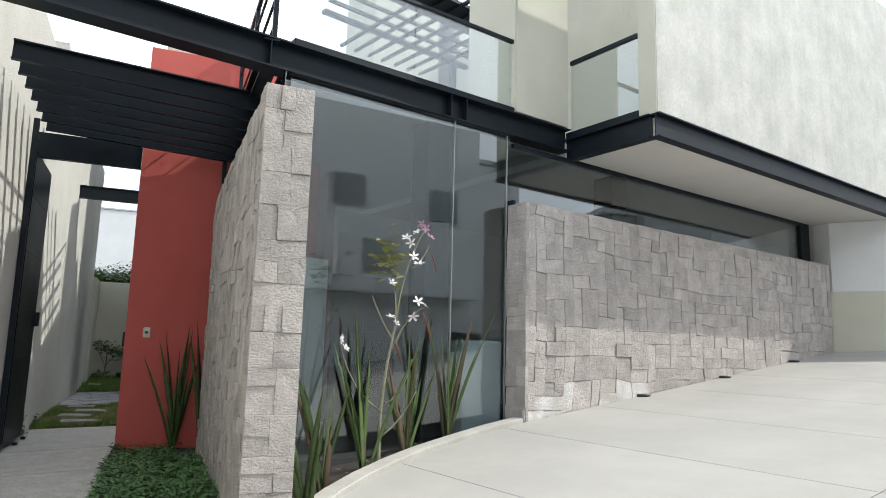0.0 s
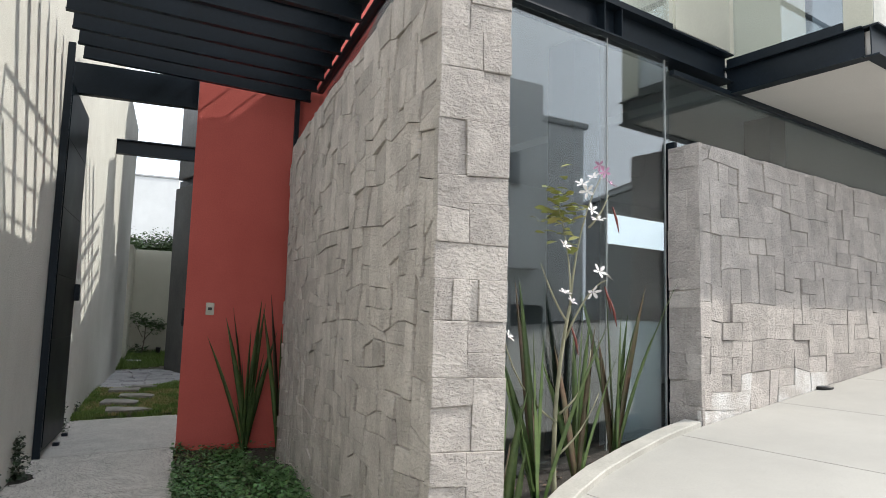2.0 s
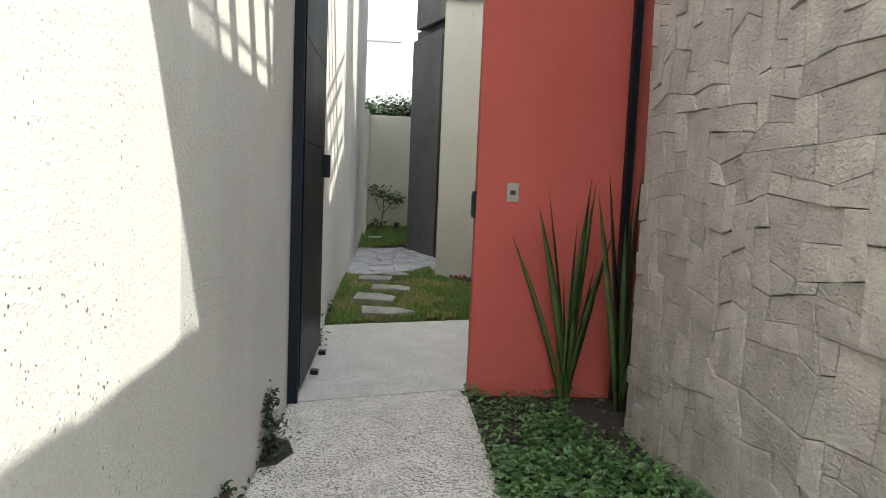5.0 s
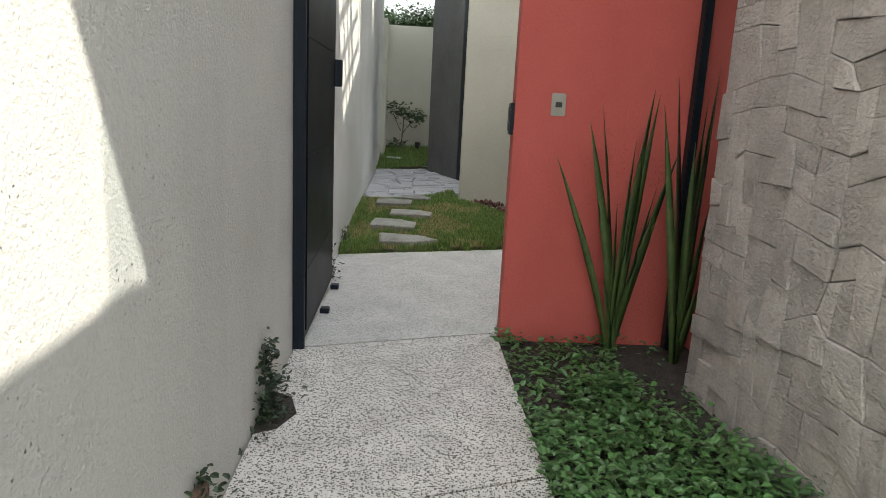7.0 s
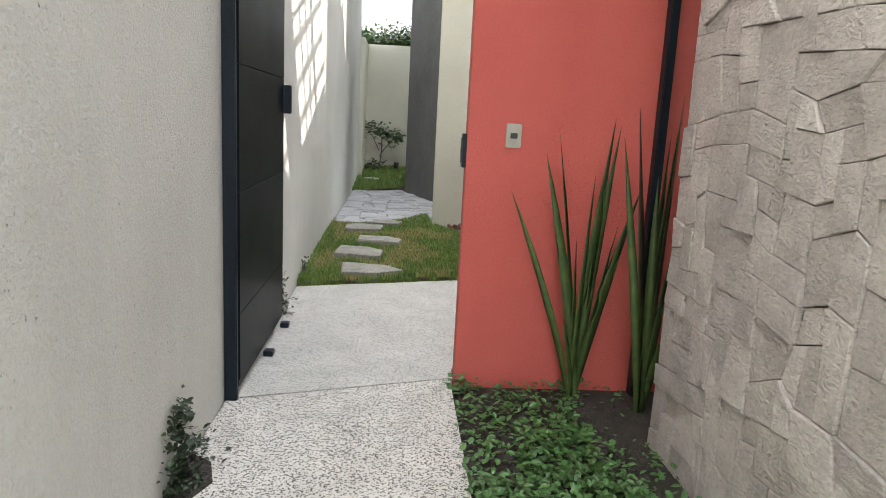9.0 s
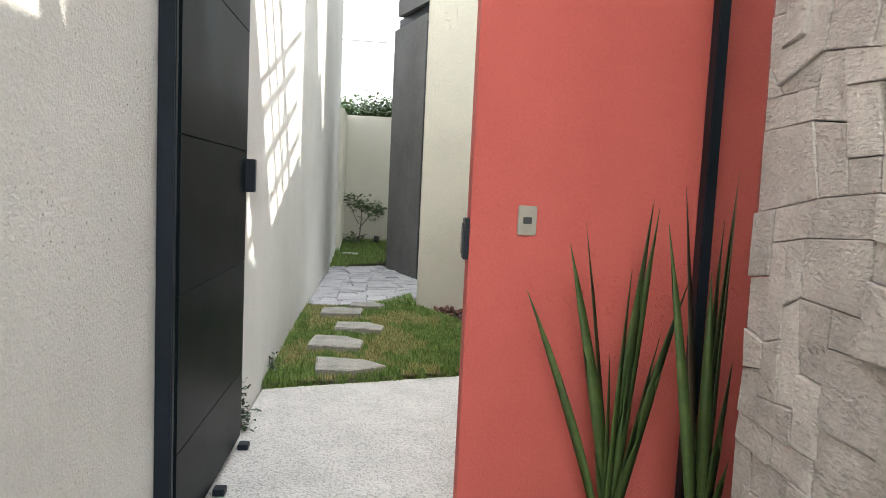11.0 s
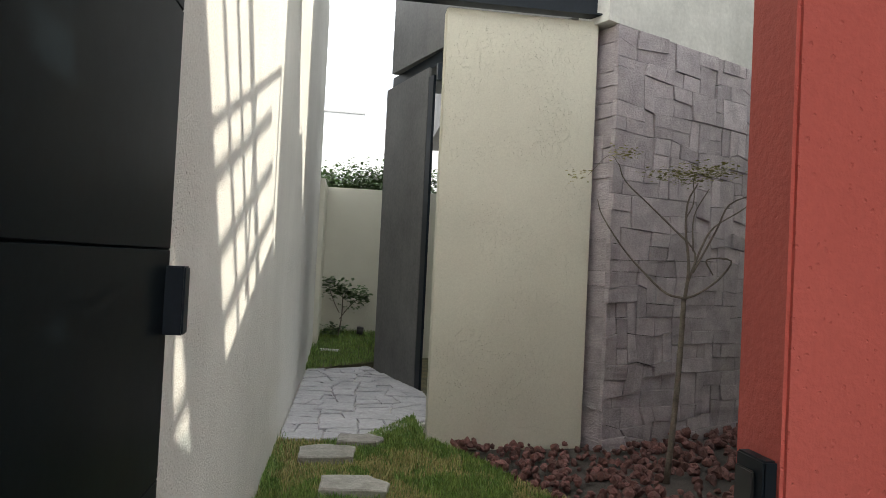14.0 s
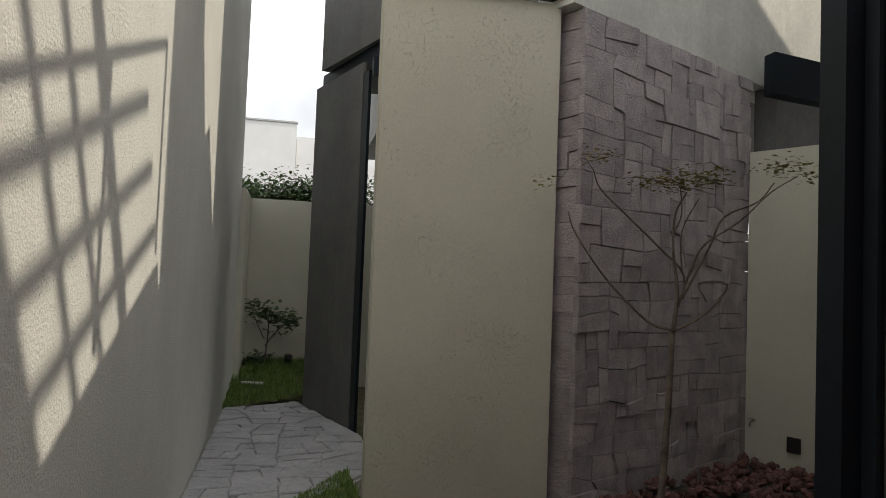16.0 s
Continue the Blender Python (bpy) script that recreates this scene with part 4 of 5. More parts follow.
# outlines of the stepping stones
STEPS = [[(-0.79, 2.17), (-0.52, 2.16), (-0.27, 2.31), (-0.44, 2.50), (-0.82, 2.55)],
         [(-0.92, 2.86), (-0.49, 2.80), (-0.46, 3.08), (-0.62, 3.22), (-0.90, 3.23)],
         [(-0.74, 3.50), (-0.32, 3.46), (-0.29, 3.62), (-0.42, 3.78), (-0.74, 3.79)],
         [(-0.92, 4.14), (-0.53, 4.18), (-0.50, 4.45), (-0.72, 4.52), (-0.93, 4.45)],
         [(-0.66, 4.56), (-0.34, 4.54), (-0.27, 4.68), (-0.38, 4.80), (-0.64, 4.78)]]
turf = sheet(LAWN, 0.06, lawn_z, M_TURF, "lawn")
tagged(turf, "small patchy lawn with earth showing", "lawn", kind="structure")
turf2 = sheet(LAWN2, 0.1, lawn2_z, M_TURF, "lawn")
tagged(turf2, "grassy bank at the garden's end", "lawn", kind="structure")
tagged(blades("grass", [LAWN], 15000, lawn_z, 0.046, 0.0030, M_GRASS, rng), "short green lawn grass", "grass", kind="stuff")
tagged(blades("dry_grass", [LAWN], 10000, lawn_z, 0.042, 0.0030, M_STRAW, rng, dry=1.0), "straw-yellow dry patches in the lawn", "grass", kind="stuff")
tagged(blades("grass", [LAWN2], 3000, lawn2_z, 0.07, 0.004, M_GRASS, rng), "grass at the garden's end", "grass", kind="stuff")
EDGE = [(0.10, 4.55), (0.14, 4.74), (0.03, 5.35), (-0.12, 5.3), (-0.06, 4.75)]
EDGE3 = [(-1.13, 1.90), (1.1, 2.585), (1.1, 2.70), (-1.13, 2.03)]
EDGE2 = [(-1.13, 2.0), (-1.05, 2.02), (-1.06, 4.8), (-1.13, 4.8)]
tagged(blades("tall_grass", [EDGE, EDGE2], 2600, lawn_z, 0.075, 0.0028, M_GRASS, rng, lean=0.8), "longer tufts of grass along the walls", "grass", kind="stuff")


tagged(blades("edge_grass", [EDGE3], 12000, lambda x, y: -0.03, 0.075, 0.0032, M_GRASS, rng, lean=0.9), "grass growing over the edge of the walk", "grass", kind="stuff")


def flag(poly, z0, z1, rng, wobble=0.006):
    """A flat stone with an uneven edge and a worn rim."""
    pts = []
    for a, b in zip(poly, poly[1:] + poly[:1]):
        a, b = Vector(a), Vector(b)
        for k in range(3):
            pts.append(a + (b - a) * (k / 3) + Vector((rng.uniform(-wobble, wobble), rng.uniform(-wobble, wobble))))
    bm = bmesh.new()
    c = sum(pts, Vector((0, 0))) / len(pts)
    lo = [bm.verts.new((p.x, p.y, z0)) for p in pts]
    mid = [bm.verts.new((p.x, p.y, z1 - 0.008 + rng.uniform(-0.003, 0.003))) for p in pts]
    hi = [bm.verts.new((*(p + (c - p) * 0.06), z1 + rng.uniform(-0.004, 0.004))) for p in pts]
    for r0, r1 in ((lo, mid), (mid, hi)):
        for i in range(len(pts)):
            bm.faces.new((r0[i], r0[(i + 1) % len(pts)], r1[(i + 1) % len(pts)], r1[i]))
    top = bm.verts.new((c.x, c.y, z1))
    for i in range(len(pts)):
        bm.faces.new((hi[i], hi[(i + 1) % len(pts)], top))
    bmesh.ops.recalc_face_normals(bm, faces=bm.faces)
    return bm


for st in STEPS:
    cx, cy = sum(p[0] for p in st) / len(st), sum(p[1] for p in st) / len(st)
    ob = part("stepping_stone", flag(st, -0.05, lawn_z(cx, cy) + 0.058, rng), M_STEP)
    tagged(ob, "rough grey-beige stepping stone set in the lawn", "stepping stone", group="stepping stones across the lawn")

paving = part("paving", prism([(-1.128, 4.75), (-0.40, 4.72), (0.06, 5.3), (0.30, 5.6), (0.29, 6.85), (-0.24, 8.4), (-0.3, 8.6), (-1.128, 8.2)], -0.1, 0.085), M_KERB)
tagged(paving, "grey flagstone paving laid in uneven pieces", "paving", kind="structure")
cells = []
split([Vector(p) for p in ((-1.12, 4.74), (-0.42, 4.70), (0.04, 5.32), (0.28, 5.62), (0.27, 6.85), (-0.25, 8.38), (-0.32, 8.60), (-1.12, 8.2))], 0.085, random.Random(9), 12, cells)
for cell in cells:
    c = sum(cell, Vector((0, 0))) / len(cell)
    q = [p + (c - p) * 0.035 for p in cell]
    part("flagstone", flag(q, 0.05, 0.105 + rng.uniform(-0.008, 0.010), rng, 0.008), M_FLAG, paving)

LAVA = [(1.0, 2.7), (0.62, 3.95), (0.20, 4.62), (0.16, 4.80), (1.42, 4.80), (1.60, 4.62), (3.85, 5.8), (4.5, 4.4), (3.0, 2.4), (1.5, 2.3)]
lava_bed = sheet(LAVA, 0.12, lambda x, y: 0.03 + 0.03 * noise.noise((x, y, 1)), M_SOIL, "soil_bed")
tagged(lava_bed, "dark earth under the red rocks", "soil", kind="structure")
verts, faces = [], []
ICO = bmesh.new()
bmesh.ops.create_icosphere(ICO, subdivisions=1, radius=1.0)
ico_v = [v.co.copy() for v in ICO.verts]
for i, v in enumerate(ICO.verts):
    v.index = i
ico_f = [tuple(v.index for v in f.verts) for f in ICO.faces]
ICO.free()
for k in range(2600):
    x, y = rng.uniform(0.1, 4.5), rng.uniform(2.2, 5.9)
    if not inside(x, y, LAVA) or math.hypot(x - 1.82, y - 3.83) < 0.14:
        continue
    r = rng.uniform(0.018, 0.045) * (1.25 if x > 2.0 else 1.0)
    turn = Euler((rng.uniform(0, 6), rng.uniform(0, 6), rng.uniform(0, 6))).to_matrix()
    sc = Vector((rng.uniform(0.7, 1.3), rng.uniform(0.7, 1.2), rng.uniform(0.6, 1.0)))
    z = 0.035 + rng.uniform(0.0, 0.06) + 0.06 * max(0, noise.noise((x * 1.1, y * 1.1, 4)))
    k0 = len(verts)
    for v in ico_v:
        q = turn @ Vector((v.x * sc.x, v.y * sc.y, v.z * sc.z)) * (r * rng.uniform(0.72, 1.25))
        verts.append((x + q.x, y + q.y, z + q.z))
    faces += [tuple(k0 + i for i in f) for f in ico_f]
me = bpy.data.meshes.new("lava_rock")
me.from_pydata(verts, [], faces)
me.materials.append(M_LAVA)
tagged(new("lava_rock", me), "loose red-brown lava rocks covering the garden bed", "gravel", kind="stuff")


# ---- plants ----
def strap_plant(name, at, leaves, label, rng, group=""):
    """A clump of stiff upright strap leaves. leaves: (height, lean x, lean y, width)."""
    ob = thing(name, label, "plant", group=group, at=at)
    for h, lx, ly, wd in leaves:
        bm = bmesh.new()
        a = rng.uniform(-0.7, 0.7)
        px, py = math.cos(a), math.sin(a)
        ox, oy = rng.uniform(-0.022, 0.022), rng.uniform(-0.03, 0.02)
        rows = []
        n = 9
        for i in range(n + 1):
            t = i / n
            bend = t ** 1.2
            w = wd * (0.34 + 1.75 * t - 2.1 * t * t) if t < 0.75 else wd * 0.46 * (1 - t) / 0.25 + 0.0008
            w = max(w * 1.28, 0.0008)
            tw = a + t * rng.uniform(0.1, 0.5)
            qx, qy = math.cos(tw), math.sin(tw)
            c = Vector((ox + lx * bend, oy + ly * bend, h * 1.17 * (t - 0.06 * t * t)))
            fold = 0.35 * w
            nx, ny = -qy * fold, qx * fold
            rows.append([bm.verts.new((c.x - qx * w, c.y - qy * w, c.z)), bm.verts.new((c.x + nx, c.y + ny, c.z)), bm.verts.new((c.x + qx * w, c.y + qy * w, c.z)),
                         bm.verts.new((c.x + nx * 1.5, c.y + ny * 1.5, c.z))])
        for r0, r1 in zip(rows, rows[1:]):
            for i, j in ((0, 1), (1, 2), (2, 3), (3, 0)):
                bm.faces.new((r0[i], r0[j], r1[j], r1[i]))
        bmesh.ops.recalc_face_normals(bm, faces=bm.faces)
        for f in bm.faces:
            f.smooth = True
        part("leaf", bm, M_BLADE if rng.random() < 0.8 else M_TIP, ob)
    return ob


rng = random.Random(31)
strap_plant("flax_plant", (0.615, -0.09, -0.04), [
    (0.99, -0.38, -0.03, 0.024), (1.16, -0.26, -0.03, 0.030), (1.25, -0.19, -0.02, 0.022), (1.08, 0.01, -0.08, 0.018), (1.33, 0.09, -0.05, 0.032), (1.30, 0.12, 0.0, 0.024), (1.05, 0.24, -0.05, 0.030),
    (0.86, 0.11, -0.10, 0.018), (0.78, -0.06, -0.09, 0.018), (0.48, 0.06, -0.12, 0.020), (0.42, -0.10, -0.08, 0.018)],
    "tall flax plant with stiff dark green strap leaves", rng)
strap_plant("flax_plant", (0.92, -0.26, -0.05), [
    (1.39, -0.14, 0.02, 0.028), (1.26, -0.20, 0.0, 0.024), (1.30, 0.04, 0.02, 0.030), (1.45, 0.08, 0.03, 0.030), (1.38, 0.06, 0.05, 0.022), (1.10, -0.05, -0.03, 0.026), (0.80, 0.05, -0.04, 0.024), (0.60, -0.06, -0.05, 0.022), (0.45, 0.05, -0.07, 0.022)],
    "narrow flax plant with strap leaves beside the stone wall", rng)
for (px, py), n, hh in (((1.55, -3.75), 7, 0.95), ((1.95, -3.45), 9, 1.15), ((2.42, -3.12), 9, 1.10), ((2.95, -2.78), 10, 1.10), ((1.33, -4.20), 5, 0.85)):
    lv = []
    for k in range(n):
        h = hh * rng.uniform(0.5, 1.15)
        a = rng.uniform(0, 6.283)
        r = h * rng.uniform(0.08, 0.45)
        lv.append((h, math.cos(a) * r, math.sin(a) * r * 0.6, rng.uniform(0.018, 0.032)))
    strap_plant("flax_plant", (px, py, drive_z(px, py) - 0.12), lv, "flax plant with green strap leaves in the planter", rng, group="flax plants in the planter")


def leafy(name, spots, size, material, rng, up=0.6):
    """Many small folded leaves as one mesh: each an oval of four faces."""
    verts, faces = [], []
    for p in spots:
        s = size * rng.uniform(0.55, 1.3)
        a = rng.uniform(0, 6.283)
        tilt = rng.uniform(-0.2, 1.0) * up
        d = Vector((math.cos(a) * math.cos(tilt), math.sin(a) * math.cos(tilt), math.sin(tilt)))
        sd = Vector((-math.sin(a), math.cos(a), rng.uniform(-0.4, 0.4))).normalized()
        nn = d.cross(sd)
        k = len(verts)
        p = Vector(p)
        for q in (p, p + d * s * 0.35 + sd * s * 0.30 + nn * s * 0.06, p + d * s * 0.75 + sd * s * 0.24 + nn * s * 0.05, p + d * s - nn * s * 0.08,
                  p + d * s * 0.75 - sd * s * 0.24 + nn * s * 0.05, p + d * s * 0.35 - sd * s * 0.30 + nn * s * 0.06, p + d * s * 0.5):
            verts.append(tuple(q))
        faces += [(k, k + 1, k + 6), (k + 1, k + 2, k + 6), (k + 2, k + 3, k + 6), (k + 3, k + 4, k + 6), (k + 4, k + 5, k + 6), (k + 5, k, k + 6)]
    me = bpy.data.meshes.new(name)
    me.from_pydata(verts, [], faces)
    me.materials.append(material)
    return new(name, me)


spots = []
while len(spots) < 17000:
    x, y = rng.uniform(-0.03, 0.88), rng.uniform(-4.6, -0.03)
    den = noise.noise((x * 2.1, y * 2.1, 0.7))
    bare = math.hypot((x - 0.80) / 0.24, (y + 0.62) / 0.62)
    if bare < 1.0 and rng.random() < 0.94:
        continue
    if den < -0.28 and rng.random() < 0.75:
        continue
    spots.append((x, y, -0.03 + rng.random() ** 1.6 * (0.06 + 0.06 * (den + 0.4)) + (0.06 if y < -1.6 else 0) * rng.random()))
tagged(leafy("ground_cover", spots, 0.037, M_COVER, rng), "dense low ground cover of small bright green leaves", "ground cover", kind="stuff")

# earth pockets where the walk has broken away at the wall
for y0, wd in ((-1.05, 0.16), (-1.98, 0.14)):
    pk = part("soil_pocket", prism([(-1.128, y0 - wd * 1.3), (-1.04, y0 - wd), (-0.985, y0 - 0.02), (-1.03, y0 + wd * 0.8), (-1.128, y0 + wd * 1.2)], -0.03, 0.005, top=lambda x, y: walk_z(y) + 0.005), M_SOIL)
    tagged(pk, "dark earth pocket at the broken edge of the walk", "soil", kind="structure")

# climbing ivy at the wall foot
for (y0, zt, wide, n) in ((-1.06, 0.30, 0.13, 420), (-1.95, 0.22, 0.10, 240), (1.15, 0.26, 0.08, 130), (2.2, 0.16, 0.07, 80)):
    sp = []
    for k in range(n):
        t = rng.random()
        y = y0 + rng.gauss(0, wide) * (1 - 0.6 * t)
        sp.append((-1.125 + abs(rng.gauss(0, 0.045)) * (1 - 0.5 * t), y, walk_z(y) + t * t * zt + rng.uniform(-0.02, 0.03)))
    ivy = thing("ivy", "dark creeping ivy at the foot of the stucco wall", "ivy", at=(-1.1, y0, 0))
    under(leafy("leaves", sp, 0.032, M_IVY, rng, 1.0), ivy)
    under(part("stem", tube([(-1.11, y0, walk_z(y0) - 0.02), (-1.118, y0 + 0.01, zt * 0.5), (-1.12, y0 - 0.02, zt)], [0.006, 0.004, 0.002], 5), M_BARK), ivy)
board = part("board", box(-1.125, -1.10, -2.02, -1.90, walk_z(-2) - 0.02, 0.20, 0.004), M_WOOD)
tagged(board, "short weathered wooden board leaning by the wall", "board")


def curve_pts(p0, p1, sag, n=6):
    p0, p1, sag = Vector(p0), Vector(p1), Vector(sag)
    return [p0.lerp(p1, i / n) + sag * (4 * (i / n) * (1 - i / n)) for i in range(n + 1)]


def taper(r0, r1, n):
    return [r0 + (r1 - r0) * i / (n - 1) for i in range(n)]


# flowering sapling in the planter
SB = Vector((2.09, -3.42, drive_z(2.09, -3.42) - 0.12))
sapling = thing("sapling", "young orchid tree with white and pink flowers in the planter", "tree", at=SB)
trunk = curve_pts((0, 0, 0), (0.10, 0.02, 1.25), (-0.05, 0, 0.0), 8)
part("trunk", tube(trunk, taper(0.017, 0.010, 9), 7), M_TWIG, sapling)
SAPLING_LIMBS = [((0.10, 0.02, 1.25), (0.36, 0.05, 2.12), (-0.04, 0, 0.05)), ((0.10, 0.02, 1.20), (0.02, 0.03, 1.86), (0.03, 0, 0)), ((0.07, 0.02, 1.05), (0.34, -0.02, 1.42), (0.0, 0, 0.07)),
         ((0.0, 0.0, 0.55), (-0.38, 0.0, 1.12), (-0.05, 0, -0.06)), ((0.02, 0.0, 0.6), (0.26, 0.03, 0.98), (0.04, 0, -0.04)), ((0.08, 0.02, 1.15), (-0.12, 0.0, 1.5), (0, 0, -0.03)),
         ((0.24, 0.03, 1.75), (0.40, 0.05, 1.98), (0.02, 0, 0)), ((0.0, 0.0, 0.35), (0.3, 0.0, 0.72), (0.02, 0, -0.03))]
for a, b, c in SAPLING_LIMBS:
    pts = curve_pts(a, b, c)
    part("limb", tube(pts, taper(0.008, 0.003, 7), 5), M_TWIG, sapling)


def flower(at, size, material, rng):
    bm = bmesh.new()
    tilt = Euler((rng.uniform(-0.9, 0.9), rng.uniform(-0.9, 0.9), rng.uniform(0, 6))).to_matrix()
    face = Matrix.Rotation(radians(75), 3, "X") @ tilt
    for k in range(5):
        a = 2 * math.pi * k / 5 + rng.uniform(-0.15, 0.15)
        d, s = Vector((math.cos(a), math.sin(a), 0.25)), Vector((-math.sin(a), math.cos(a), 0))
        pts = [Vector((0, 0, 0)), d * 0.45 + s * 0.20, d * 0.8 + s * 0.17 + Vector((0, 0, 0.05)), d * 1.05 + Vector((0, 0, -0.05)), d * 0.8 - s * 0.17 + Vector((0, 0, 0.05)), d * 0.45 - s * 0.20]
        vs = [bm.verts.new(Vector(at) + face @ (p * size)) for p in pts]
        mid = bm.verts.new(Vector(at) + face @ (d * 0.6 * size + Vector((0, 0, -0.06 * size))))
        for i in range(6):
            bm.faces.new((vs[i], vs[(i + 1) % 6], mid))
    st = [Vector(at) + face @ (Vector((0.1 * math.cos(q), 0.1 * math.sin(q), 0.5)) * size) for q in (0, 2, 4)]
    for q in st:
        tube([Vector(at), q], [0.0016, 0.001], 4, bm)
    return bm


FLOWERS = [((0.36, 0.03, 2.12), 1), ((0.31, 0.02, 2.16), 1), ((0.40, 0.03, 2.05), 1), ((0.27, 0.02, 2.08), 0), ((0.22, 0.02, 1.98), 0), ((0.17, 0.0, 2.02), 0), ((0.24, 0, 1.86), 0), ((0.29, 0, 1.80), 0),
           ((0.05, 0.0, 1.62), 0), ((0.34, -0.03, 1.44), 0), ((0.28, -0.03, 1.47), 0), ((0.24, -0.02, 1.34), 0), ((0.05, 0.0, 1.33), 0), ((-0.37, 0, 1.13), 0), ((-0.33, 0, 1.06), 0), ((0.10, 0, 1.28), 0)]
for p, pink in FLOWERS:
    part("flower", flower(p, rng.uniform(0.040, 0.056), M_PINK if pink else M_PETAL, rng), M_PINK if pink else M_PETAL, sapling, "pink blossom" if pink else "")
for p in ((0.34, 0, 1.38), (0.42, 0.03, 1.9), (0.36, -0.03, 1.30), (0.10, 0, 1.12)):
    part("seed_pod", tube([p, (p[0] + 0.03, p[1], p[2] - 0.08), (p[0] + 0.05, p[1], p[2] - 0.17)], [0.004, 0.009, 0.002], 6), M_POD, sapling, "hanging red-brown seed pod")
sp = [(0.02 + rng.gauss(0, 0.06), 0.02 + rng.gauss(0, 0.04), 1.82 + rng.gauss(0, 0.09)) for k in range(70)] + [(0.10 + rng.gauss(0, 0.02), 0.02, 1.60 + rng.gauss(0, 0.03)) for k in range(5)]
ob = leafy("leaves", sp, 0.080, M_LIME, rng, 0.4)
ob.parent = sapling
sp = []
for k in range(240):
    x, y = rng.uniform(1.3, 3.6), rng.uniform(-4.3, -2.4)
    sp.append((x, y, drive_z(x, y) - 0.095))
tagged(leafy("bark_chips", sp, 0.045, M_WOOD, rng, 0.2), "scattered dry bark and leaves on the planter soil", "litter", kind="stuff")

# bare young tree in the lava bed
TB = Vector((1.75, 3.85, 0.03))
young = thing("young_tree", "bare young tree with thin curved branches and yellowed tip leaves", "tree", at=TB)
part("trunk", tube(curve_pts((0, 0, 0), (0.08, 0, 1.38), (0.015, 0, 0), 8), taper(0.024, 0.019, 9), 8), M_BARK, young)


def bough(points, r0, r1):
    """A branch bending smoothly through a few points given as (across, back, up)."""
    p = [Vector((u * 0.98 - b * 0.2, -u * 0.2 + b, z)) for u, b, z in points]
    p = [p[0] * 2 - p[1], *p, p[-1] * 2 - p[-2]]
    out = []
    for k in range(1, len(p) - 2):
        for m in range(4):
            t = m / 4
            out.append(0.5 * (2 * p[k] + (p[k + 1] - p[k - 1]) * t + (2 * p[k - 1] - 5 * p[k] + 4 * p[k + 1] - p[k + 2]) * t * t + (3 * p[k] - p[k - 1] - 3 * p[k + 1] + p[k + 2]) * t ** 3))
    out.append(p[-2])
    part("branch", tube(out, taper(r0, r1, len(out)), 6), M_BARK, young)


bough([(0.08, 0, 1.37), (-0.04, 0.02, 1.40), (-0.17, 0.04, 1.52), (-0.33, 0.06, 1.70), (-0.50, 0.07, 1.95), (-0.54, 0.08, 2.08)], 0.010, 0.004)
bough([(0.08, 0, 1.36), (0.10, 0, 1.56), (0.09, 0, 1.70), (0.06, -0.01, 1.88), (0.07, -0.01, 2.08), (0.13, -0.02, 2.22)], 0.014, 0.005)
bough([(0.09, 0.01, 1.44), (0.17, 0.04, 1.70), (0.02, 0.06, 1.88), (-0.17, 0.08, 2.07), (-0.34, 0.08, 2.23), (-0.39, 0.08, 2.35)], 0.009, 0.004)
bough([(0.08, 0, 1.37), (0.16, -0.02, 1.41), (0.28, -0.05, 1.52), (0.36, -0.06, 1.66), (0.18, -0.07, 1.66), (0.22, -0.08, 1.55)], 0.010, 0.005)
bough([(0.10, 0, 1.50), (0.21, 0.03, 1.76), (0.31, 0.05, 1.91), (0.53, 0.06, 2.06), (0.73, 0.07, 2.25), (0.90, 0.07, 2.36)], 0.009, 0.003)
bough([(0.13, 0, 1.56), (0.26, -0.04, 1.88), (0.34, -0.05, 2.07), (0.53, -0.07, 2.17), (0.62, -0.08, 2.29)], 0.008, 0.004)
bough([(0.14, 0.02, 1.72), (0.15, 0.04, 1.98), (0.26, 0.05, 2.19)], 0.006, 0.003)
bough([(0.06, 0, 1.95), (0.13, 0.02, 2.08), (0.12, 0.02, 2.26)], 0.006, 0.003)
bough([(-0.39, 0.08, 2.35), (-0.47, 0.08, 2.42), (-0.62, 0.08, 2.26)], 0.003, 0.0015)
for cx, cz, n, wx in ((-0.40, 2.42, 70, 0.06), (0.00, 2.27, 230, 0.12), (0.20, 2.31, 260, 0.13), (0.74, 2.40, 130, 0.06), (0.92, 2.36, 40, 0.05), (-0.72, 2.24, 24, 0.04)):
    sp = [(cx + rng.gauss(0, wx), -cx * 0.2 + rng.gauss(0, 0.08), cz + rng.gauss(0, 0.028)) for k in range(n)]
    ob = leafy("leaf_spray", sp, 0.034, M_YELL, rng, 0.3)
    ob["kind"] = "stuff"
    ob.parent = young

# garden fittings
tap = thing("garden_tap", "small brass garden tap on the low cream wall", "tap", at=(3.83, 5.68, 0.45))
part("pipe", tube([(0.02, 0.01, 0), (-0.05, -0.03, 0)], [0.011, 0.011], 8), M_CHROME, tap)
part("spout", tube([(-0.05, -0.03, 0.0), (-0.07, -0.04, -0.01), (-0.075, -0.042, -0.05)], [0.012, 0.011, 0.009], 8), M_CHROME, tap)
part("lever", box(-0.065, -0.035, -0.06, 0.0, 0.018, 0.026, 0.002), M_CHROME, tap)
outlet = part("outlet_box", box(-0.008, 0.008, -0.06, 0.06, 0.22, 0.36, 0.004, m=Matrix.Translation((4.0, 5.36, 0)) @ Matrix.Rotation(radians(28.7), 4, "Z")), M_BLACK)
tagged(outlet, "dark weatherproof outlet box on the cream wall", "outlet")

